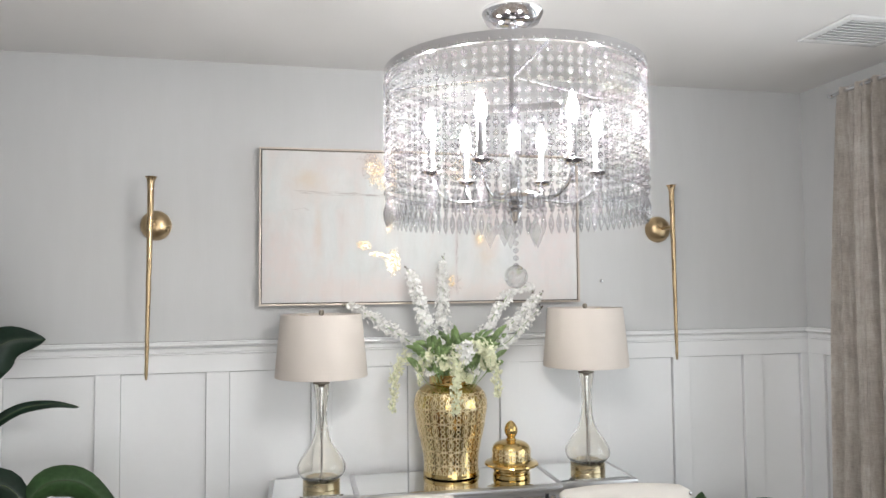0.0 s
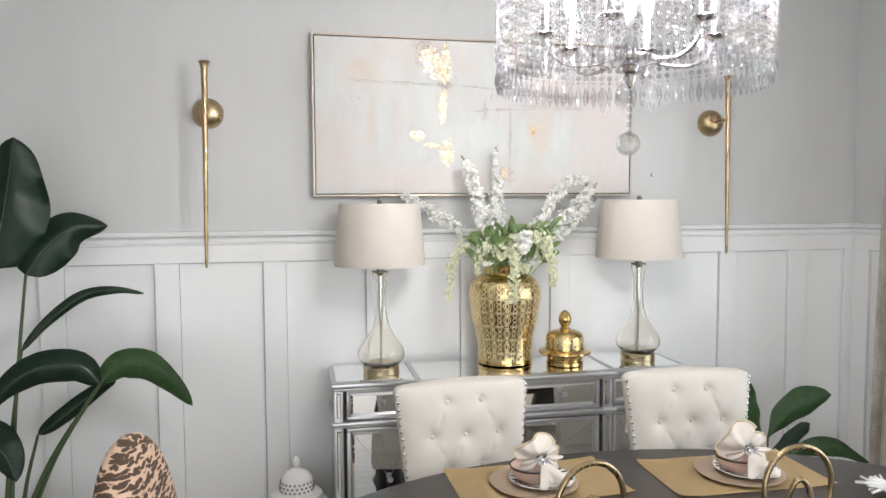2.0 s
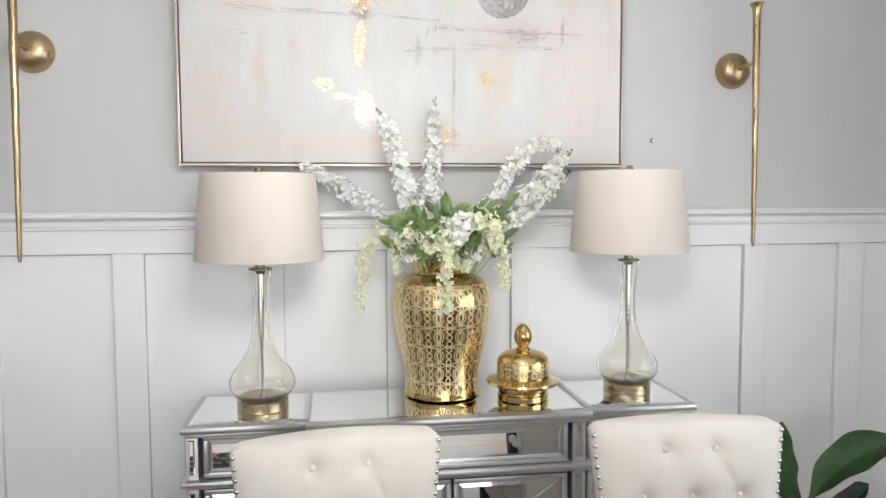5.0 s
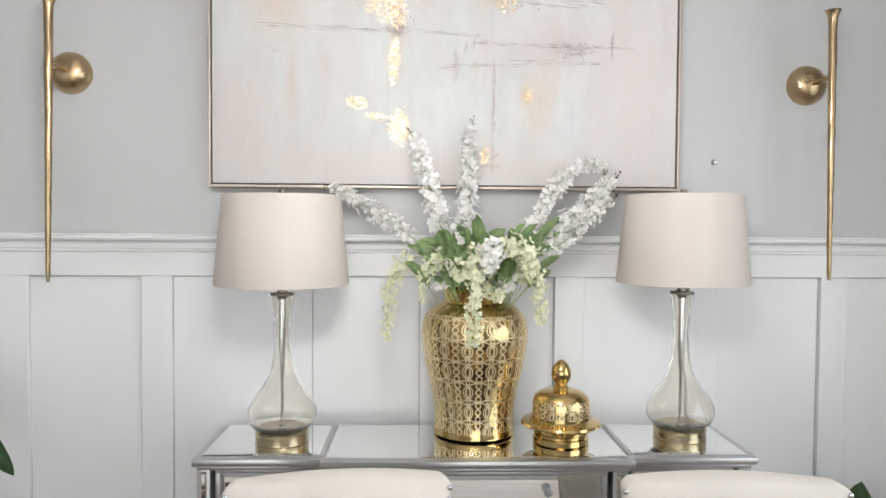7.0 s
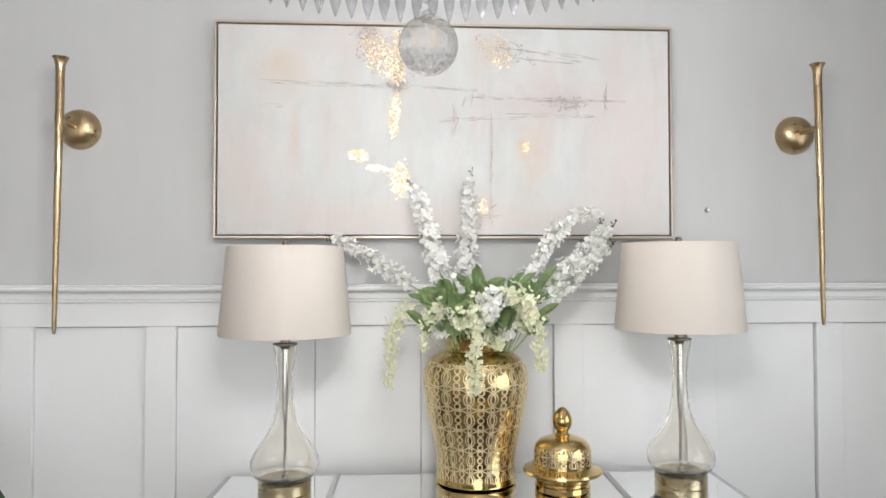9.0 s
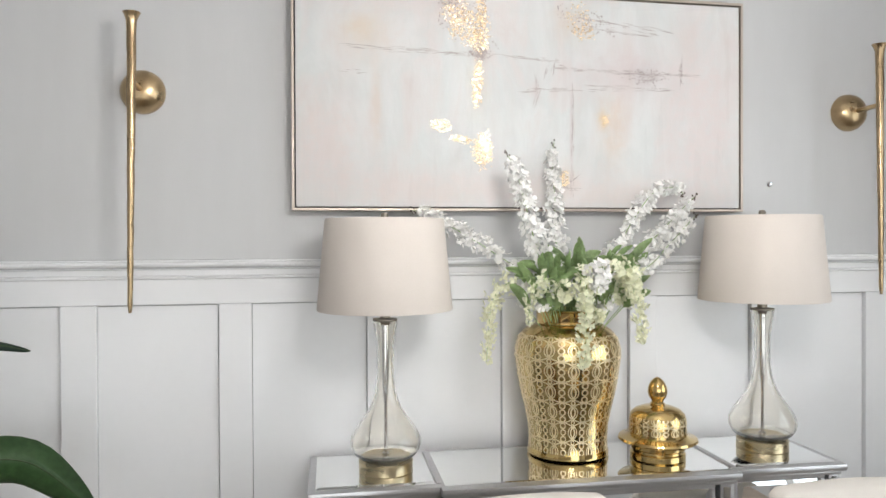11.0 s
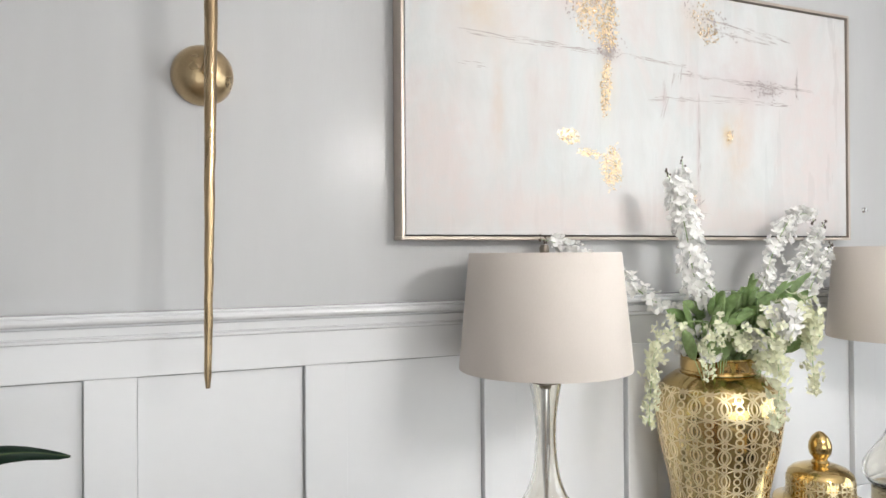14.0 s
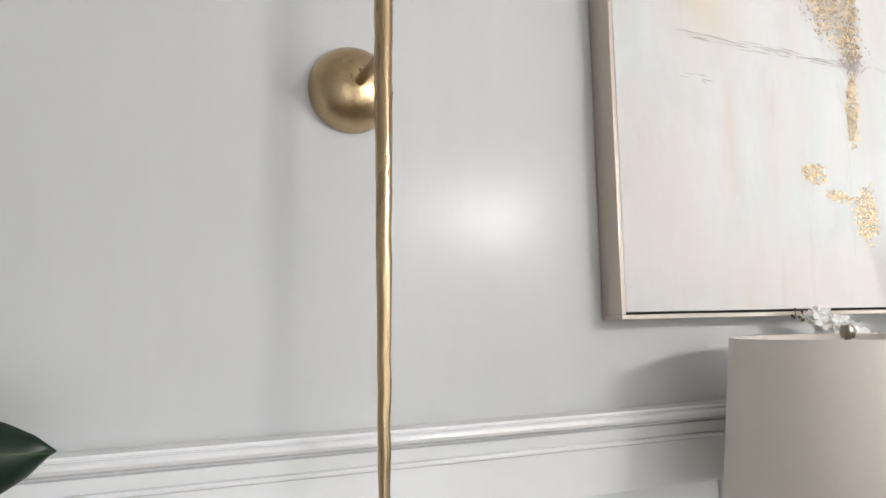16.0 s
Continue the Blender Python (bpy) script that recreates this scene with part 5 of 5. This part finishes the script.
for x, y in ((0.735, 2.492), (1.388, 2.427)):
    charger(pose(x, y, TZ + 0.0045))
    china_plate(pose(x + 0.025, y + 0.002, TZ + 0.0085, 0, 0, 20))
    small_bowl(pose(x - 0.005, y + 0.004, TZ + 0.0125))
    napkin(pose(x - 0.002, y - 0.01, TZ + 0.062, 0, 0, -14 if x > 1 else 0) @ Matrix.Diagonal((1.18, 1.05, 1.02, 1)), 0 if x > 1 else -22)


# ---- gold knots on the table ----
def gold_knot(m):
    t = thing("knot_ornament", "brushed gold metal looped knot ornament on table", "ornament", m, "gold knots")
    bm = B()
    pts = []
    n = 140
    for k in range(n):
        a = 2 * math.pi * k / n
        # a double loop: a large upright round with a smaller one inside it
        r = 0.036 + 0.162 * math.cos(a)
        pts.append(((0.64 + 0.24 * math.cos(a)) * r * math.sin(a), 0.022 * math.sin(a * 0.5 + 0.4) * math.cos(a * 0.5), r * math.cos(a)))
    zs = min(p[2] for p in pts)
    tube(bm, [(x, y, z - zs + 0.007) for x, y, z in pts], 0.0068, 12, closed=True)
    part("loop", bm, "hammered", t)


gold_knot(pose(0.715, 2.02, TZ + 0.0005, 0, 0, 8) @ Matrix.Scale(1.13, 4))
gold_knot(pose(1.272, 2.01, TZ + 0.0005, 0, 0, -4) @ Matrix.Scale(1.13, 4))

coral = thing("coral_ornament", "white branching coral shaped ornament on table", "ornament", pose(1.735, 2.19, TZ))
bm = B()
rng = random.Random(9)
for k in range(11):
    a = math.pi * (0.55 + 0.9 * k / 10)
    L = rng.uniform(0.065, 0.115)
    d = Vector((math.cos(a), math.sin(a) * 0.9, 0.12))
    p1 = d * L * 0.5 + Vector((0, 0, 0.02))
    tube(bm, [(0, 0, 0.010), p1, d * L + Vector((0, 0, 0.012))], [0.008, 0.006, 0.004], 7)
    for s in (-1, 1):
        tube(bm, [p1, p1 + Vector((math.cos(a + s * 0.7), math.sin(a + s * 0.7), 0.15)) * L * 0.4], [0.005, 0.003], 6)
dome(bm, (0, 0, 0.012), 0.022, (1, 1, 0.6))
part("branches", bm, "china", coral)

# ---- white ginger jar on the floor ----
wj = thing("ginger_jar", "white porcelain ginger jar with pierced domed lid on floor", "jar", pose(0.04, 3.316, 0))
bm = B(); lathe(bm, [(0, 0), (0.09, 0), (0.098, 0.01), (0.1, 0.06), (0.12, 0.16), (0.145, 0.28), (0.152, 0.36), (0.142, 0.42), (0.11, 0.45), (0.085, 0.458), (0.083, 0.47), (0, 0.47)], 48); part("body", bm, "china", wj)
lid = B(); lathe(lid, [(0.098, 0.470), (0.099, 0.476), (0.088, 0.480), (0.066, 0.486), (0.064, 0.52), (0.058, 0.545), (0.042, 0.562), (0.02, 0.572), (0.010, 0.576), (0, 0.577)], 44)
lidp = part("lid", lid, "china", wj)
# grey beads on the lid stand for the shade inside its piercings
bm = B()
for row, z in enumerate((0.497, 0.512, 0.527)):
    for k in range(22):
        a = 2 * math.pi * (k + 0.5 * (row % 2)) / 22
        r = 0.0655 - 0.0008 * row - max(0, z - 0.52) * 0.25
        dome(bm, (r * math.cos(a), r * math.sin(a), z), 0.0055, (1, 1, 0.9), 6, 4)
part("pierced_band", bm, "pierced", lidp, "grey beads standing for shaded openings")
bm = B(); lathe(bm, [(0.009, 0.575), (0.008, 0.582), (0.0135, 0.592), (0.0145, 0.603), (0.010, 0.616), (0, 0.624)], 24); part("finial", bm, "china", lidp)

outlet = thing("wall_outlet", "white double wall socket plate on white panelling", "socket", pose(-0.83, FACE_Y, 0.335))
bm = B(); box(bm, -0.04, 0.04, -0.006, 0, -0.06, 0.06, 0.003); plate = part("cover_plate", bm, "plastic", outlet)
for z in (-0.022, 0.022):
    bm = B(); box(bm, -0.017, 0.017, -0.008, -0.005, z - 0.015, z + 0.015, 0.002); face = part("socket_face", bm, "plastic", plate)
    for x in (-0.006, 0.006):
        part("slot", one_box(x - 0.0012, x + 0.0012, -0.0086, -0.0075, z - 0.004, z + 0.006), "dark", plate)


# ---- plants ----
def blade(path, width, curl=0.25, fold=0.35, n=18, twist=0.0, seed=0, peak=0.75):
    """A large leaf along a path, folded along its midrib, with a wavy edge."""
    rng = random.Random(seed)
    pts = smooth_curve(path, max(2, n // (len(path) - 1)))
    bm = B()
    rows = []
    m = len(pts)
    ph = rng.uniform(0, 6)
    for i, p in enumerate(pts):
        f = i / (m - 1)
        d = (pts[min(i + 1, m - 1)] - pts[max(i - 1, 0)]).normalized()
        ref = Vector((math.sin(twist), -math.cos(twist), 0.25))
        side = d.cross(ref)
        if side.length < 1e-3:
            side = d.orthogonal()
        side.normalize()
        nrm = side.cross(d).normalized()
        w = width * (math.sin(math.pi * min(1, f ** peak)) ** 0.8) + 0.0015
        row = []
        for k in range(-4, 5):
            u = k / 4
            wav = 0.1 * width * math.sin(f * 17 + ph + 2 * u) * abs(u)
            row.append(bm.verts.new(p + side * (w * u * (1 - 0.1 * abs(u) * curl)) + nrm * (-fold * w * abs(u) + wav - curl * w * u * u)))
        rows.append(row)
    for a, b in zip(rows, rows[1:]):
        for k in range(8):
            bm.faces.new((a[k], a[k + 1], b[k + 1], b[k]))
    bmesh.ops.solidify(bm, geom=bm.faces[:], thickness=0.0012)
    return bm


def rib(path, r=0.0022):
    bm = B()
    pts = smooth_curve(path, 6)
    tube(bm, pts, [r * (1 - 0.7 * i / len(pts)) for i in range(len(pts))], 6)
    return bm


PX, PY = -0.93, 3.17
pl = thing("potted_plant", "tall bird of paradise plant with broad dark leaves in planter", "plant", pose(0, 0, 0))
bm = B(); lathe(bm, [(0, 0), (0.11, 0), (0.115, 0.01), (0.14, 0.30), (0.15, 0.52), (0.155, 0.535), (0.148, 0.54), (0.138, 0.52), (0.13, 0.48), (0, 0.48)], 40, (PX, PY, 0)); part("planter", bm, "pot", pl, "dark brown planter")
bm = B(); lathe(bm, [(0.132, 0.497), (0.08, 0.505), (0, 0.508)], 30, (PX, PY, 0)); part("soil", bm, "soil", pl)
STEMS = [  # stalk foot, stalk head, leaf path beyond it, half width, twist, material
    ((-0.93, 3.15), (-0.865, 3.20, 1.375), [(-0.865, 3.2, 1.375), (-0.81, 3.24, 1.47), (-0.73, 3.3, 1.54), (-0.632, 3.36, 1.535)], 0.085, 0.2, "leafdark"),
    ((-0.99, 3.13), (-0.955, 3.18, 1.40), [(-0.955, 3.18, 1.40), (-0.935, 3.2, 1.55), (-0.91, 3.22, 1.72), (-0.89, 3.22, 1.85)], 0.125, 0.0, "leafdark"),
    ((-0.96, 3.19), (-0.905, 3.25, 1.10), [(-0.905, 3.25, 1.10), (-0.82, 3.28, 1.20), (-0.71, 3.32, 1.285), (-0.60, 3.35, 1.30), (-0.515, 3.37, 1.28)], 0.02, 0.9, "leafdark"),
    ((-0.90, 3.14), (-0.635, 3.18, 0.985), [(-0.635, 3.18, 0.985), (-0.70, 3.17, 1.055), (-0.82, 3.15, 1.06), (-0.92, 3.13, 1.0), (-0.965, 3.12, 0.93)], 0.058, 0.3, "leafdark"),
    ((-0.885, 3.17), (-0.635, 3.19, 0.985), [(-0.635, 3.19, 0.985), (-0.57, 3.21, 1.045), (-0.48, 3.25, 1.03), (-0.40, 3.30, 0.94), (-0.345, 3.34, 0.845)], 0.055, 0.35, "leafgreen"),
    ((-0.915, 3.2), (-0.86, 3.24, 0.80), [(-0.86, 3.24, 0.80), (-0.80, 3.24, 0.84), (-0.72, 3.25, 0.90), (-0.63, 3.26, 0.965), (-0.60, 3.26, 0.975)], 0.03, 0.6, "leafdark"),
    ((-0.97, 3.12), (-1.02, 3.02, 0.86), [(-1.02, 3.02, 0.86), (-0.96, 3.0, 0.87), (-0.88, 2.98, 0.82), (-0.845, 2.97, 0.73)], 0.07, 0.1, "leafdark"),
]
for k, (foot, head, path, w, tw, mat) in enumerate(STEMS):
    fx, fy = foot
    bm = B()
    pts = smooth_curve([(fx, fy, 0.49), (fx * 0.6 + head[0] * 0.4, fy * 0.6 + head[1] * 0.4, 0.49 + (head[2] - 0.49) * 0.5), head], 8)
    tube(bm, pts, [0.009 - 0.0045 * i / len(pts) for i in range(len(pts))], 8)
    st = part("stalk", bm, "stalk", pl, "green leaf stalk")
    lf = part("leaf", blade(path, w, twist=tw, seed=k), mat, pl, "broad glossy green leaf", angle=80)
    part("midrib", rib(path), "stalk", lf, "pale midrib")

QX, QY = 2.05, 3.2
pr = thing("potted_plant", "broad leaved green plant in low planter beside the chair", "plant", pose(0, 0, 0))
bm = B(); lathe(bm, [(0, 0), (0.10, 0), (0.13, 0.2), (0.135, 0.28), (0.128, 0.285), (0.12, 0.26), (0, 0.255)], 36, (QX, QY, 0)); part("planter", bm, "pot", pr)
LEAVES_R = [
    ([(2.03, 3.2, 0.57), (1.985, 3.19, 0.66), (1.96, 3.19, 0.76), (1.957, 3.2, 0.85)], 0.055, 0.0, "leafgreen"),
    ([(2.06, 3.2, 0.58), (2.13, 3.2, 0.66), (2.24, 3.19, 0.735), (2.355, 3.18, 0.765)], 0.066, 0.1, "leafgreen"),
    ([(2.05, 3.18, 0.50), (2.13, 3.16, 0.555), (2.2, 3.15, 0.62), (2.23, 3.15, 0.65)], 0.04, 0.3, "leafdark"),
    ([(2.12, 3.17, 0.50), (2.24, 3.14, 0.545), (2.37, 3.12, 0.54), (2.49, 3.1, 0.47)], 0.042, 0.5, "leafgreen"),
    ([(2.02, 3.17, 0.46), (1.93, 3.12, 0.53), (1.86, 3.1, 0.56), (1.80, 3.08, 0.53)], 0.045, 0.3, "leafdark"),
]
for k, (path, w, tw, mat) in enumerate(LEAVES_R):
    x, y, z = path[0]
    bm = B(); pts = smooth_curve([(QX + 0.02 * (k - 2), QY, 0.25), ((QX + x) / 2, (QY + y) / 2, 0.25 + (z - 0.25) * 0.6), (x, y, z)], 6); tube(bm, pts, [0.006 - 0.0025 * i / len(pts) for i in range(len(pts))], 8)
    part("stalk", bm, "stalk", pr)
    lf = part("leaf", blade(path, w, twist=tw, seed=20 + k, fold=0.2, peak=1.35 if k == 1 else 0.95), mat, pr, "broad green leaf", angle=80)
    part("midrib", rib(path, 0.0018), "stalk", lf)

# ---- flower arrangement in the vase ----
fl = thing("flower_arrangement", "spray of artificial white blossom stems with green leaves in vase", "flowers", pose(0, 0, 0))
VX, VY, VZ = 0.921, 3.400, SB_TOP + 0.40


def blossom(bm, p, d, size, rng):
    """Four cupped petals round a point, opening towards d."""
    d = Vector(d).normalized()
    a = d.orthogonal().normalized()
    b = d.cross(a)
    off = rng.uniform(0, 6.28)
    for k in range(rng.choice((3, 4, 4))):
        t = off + 2 * math.pi * k / 4 + rng.uniform(-0.3, 0.3)
        out = a * math.cos(t) + b * math.sin(t)
        sd = d.cross(out)
        s = size * rng.uniform(0.75, 1.2)
        cup = rng.uniform(0.2, 0.7)
        base = bm.verts.new(p)
        l = bm.verts.new(p + out * s * 0.6 + sd * s * 0.5 + d * s * cup * 0.55)
        r = bm.verts.new(p + out * s * 0.6 - sd * s * 0.5 + d * s * cup * 0.55)
        m_ = bm.verts.new(p + out * s * 0.62 + d * s * cup * 0.3)
        tl = bm.verts.new(p + out * s * 1.0 + sd * s * 0.25 + d * s * cup)
        tr = bm.verts.new(p + out * s * 1.0 - sd * s * 0.25 + d * s * cup)
        bm.faces.new((base, m_, l)); bm.faces.new((base, r, m_))
        bm.faces.new((m_, tl, l)); bm.faces.new((m_, r, tr)); bm.faces.new((m_, tr, tl))


def spray(path, start, n, spread, size, seed, petal="petal", tip=True):
    rng = random.Random(seed)
    pts = smooth_curve(path, 12)
    bm = B(); tube(bm, pts, [0.0019 - 0.0012 * i / len(pts) for i in range(len(pts))], 6)
    st = part("stem", bm, "sprig", fl, "slim flower stem")
    bm = B()
    m = len(pts) - 1
    last = 0.9 if tip else 1.0
    for k in range(n):
        f = start + (last - start) * (k + rng.random()) / n
        x = f * m
        i = min(int(x), m - 1)
        p = pts[i].lerp(pts[i + 1], x - i)
        d = (pts[i + 1] - pts[i]).normalized()
        a = rng.uniform(0, 6.28)
        o = d.orthogonal().normalized()
        out = o * math.cos(a) + d.cross(o) * math.sin(a)
        taper = 1 - 0.62 * ((f - start) / (1 - start)) ** 1.6
        blossom(bm, p + out * spread * taper * rng.uniform(0.1, 1.0), out + d * 0.5, size * (0.55 + 0.45 * taper), rng)
    part("blossoms", bm, petal, st, "white blossoms" if petal == "petal" else "greenish white blossoms", angle=30)
    if tip:
        bm = B()
        p, d = pts[-1], (pts[-1] - pts[-4]).normalized()
        for k in range(7):
            q = pts[m - int(k * 0.7)] + Vector((rng.uniform(-1, 1), rng.uniform(-1, 1), rng.uniform(-1, 1))) * 0.009
            tube(bm, [pts[m - int(k * 0.7)], q], 0.0007, 4)
            dome(bm, q, 0.0024, (1, 1, 1.3), 6, 4)
        part("buds", bm, "twig", st, "small dark buds")


up = lambda x, z, y=3.39: (x, y, z)
C0 = (VX, VY, VZ - 0.1)
spray([C0, up(0.86, 1.40), up(0.695, 1.53, 3.44), up(0.59, 1.597, 3.475), up(0.533, 1.63, 3.49), up(0.477, 1.647, 3.505)], 0.24, 128, 0.0323, 0.0143, 1)
spray([C0, up(0.885, 1.42, 3.37), up(0.82, 1.53, 3.36), up(0.78, 1.66, 3.35), up(0.755, 1.75, 3.35), up(0.727, 1.80, 3.355)], 0.27, 159, 0.0373, 0.0151, 2)
spray([C0, up(0.915, 1.42), up(0.90, 1.56, 3.44), up(0.91, 1.68, 3.475), up(0.912, 1.78, 3.50), up(0.925, 1.86, 3.525)], 0.29, 163, 0.0361, 0.0151, 3)
spray([C0, up(0.96, 1.42), up(1.06, 1.51, 3.40), up(1.14, 1.62, 3.42), up(1.21, 1.70, 3.43), up(1.285, 1.715, 3.44), up(1.31, 1.695, 3.44)], 0.30, 140, 0.029, 0.0148, 4)
spray([C0, up(0.98, 1.41), up(1.12, 1.50, 3.39), up(1.23, 1.59, 3.41), up(1.295, 1.645, 3.43), up(1.35, 1.69, 3.44)], 0.30, 150, 0.030, 0.0150, 5)
spray([C0, up(1.0, 1.42, 3.33), up(1.14, 1.475, 3.34), up(1.22, 1.535, 3.37), up(1.285, 1.59, 3.39), up(1.335, 1.63, 3.41)], 0.36, 80, 0.026, 0.0140, 6)
# drooping clusters over the rim
spray([C0, up(0.87, 1.42, 3.33), up(0.765, 1.45, 3.335), up(0.69, 1.40, 3.345), up(0.674, 1.31, 3.35), up(0.667, 1.215, 3.35)], 0.45, 106, 0.0344, 0.0111, 7, "petalgreen", False)
spray([C0, up(0.88, 1.42, 3.32), up(0.82, 1.45, 3.28), up(0.775, 1.41, 3.27), up(0.765, 1.33, 3.27)], 0.45, 57, 0.0314, 0.0104, 8, "petalgreen", False)
spray([C0, up(0.92, 1.42, 3.29), up(0.915, 1.46, 3.235), up(0.905, 1.40, 3.205), up(0.90, 1.31, 3.195), up(0.897, 1.22, 3.20)], 0.38, 124, 0.0371, 0.0123, 9, "petalgreen", False)
spray([C0, up(0.97, 1.42, 3.32), up(1.04, 1.45, 3.27), up(1.075, 1.40, 3.26), up(1.085, 1.33, 3.26), up(1.09, 1.27, 3.26)], 0.38, 96, 0.0344, 0.0111, 10, "petalgreen", False)
spray([C0, up(0.97, 1.42, 3.30), up(1.0, 1.48, 3.25), up(1.045, 1.46, 3.23), up(1.05, 1.40, 3.23)], 0.41, 86, 0.0373, 0.0142, 11, "petalgreen", False)
spray([C0, up(0.94, 1.42, 3.28), up(0.95, 1.47, 3.23), up(0.945, 1.46, 3.21), up(0.935, 1.42, 3.2)], 0.41, 72, 0.0373, 0.0164, 12, "petal", False)
rng = random.Random(33)
for k in range(9):
    a = -2.9 + 2.6 * k / 8
    x, y = VX + rng.uniform(0.09, 0.16) * math.cos(a), VY + rng.uniform(0.09, 0.16) * math.sin(a)
    z = VZ + rng.uniform(0.0, 0.09)
    spray([C0, (VX + (x - VX) * 0.4, VY + (y - VY) * 0.4, VZ + 0.06), (x, y, z), (x + (x - VX) * 0.2, y - 0.01, z - 0.03)], 0.5, 36, 0.0366, 0.0156, 60 + k, "petalgreen" if k % 2 else "petal", False)
rng = random.Random(21)
for k in range(96):
    a = rng.uniform(-3.2, 0.05)
    base = Vector((VX + 0.06 * math.cos(a) + rng.uniform(-0.11, 0.14), VY - 0.02 + 0.07 * math.sin(a), VZ + rng.uniform(0.02, 0.14)))
    d = Vector((math.cos(a) * 1.1, math.sin(a) * 0.55, rng.uniform(0.35, 1.5))).normalized()
    L = rng.uniform(0.07, 0.125)
    path = [base, base + d * L * 0.5 + Vector((0, 0, 0.01)), base + d * L + Vector((0, 0, -0.004))]
    part("leaf", blade(path, rng.uniform(0.010, 0.016), n=8, twist=rng.uniform(-0.8, 0.8), seed=40 + k, fold=0.25), "sprig", fl, angle=80)
    bm = B(); tube(bm, [(VX + (base.x - VX) * 0.5, VY + (base.y - VY) * 0.5, VZ - 0.06), base], 0.0012, 5); part("leaf_stalk", bm, "sprig", fl)
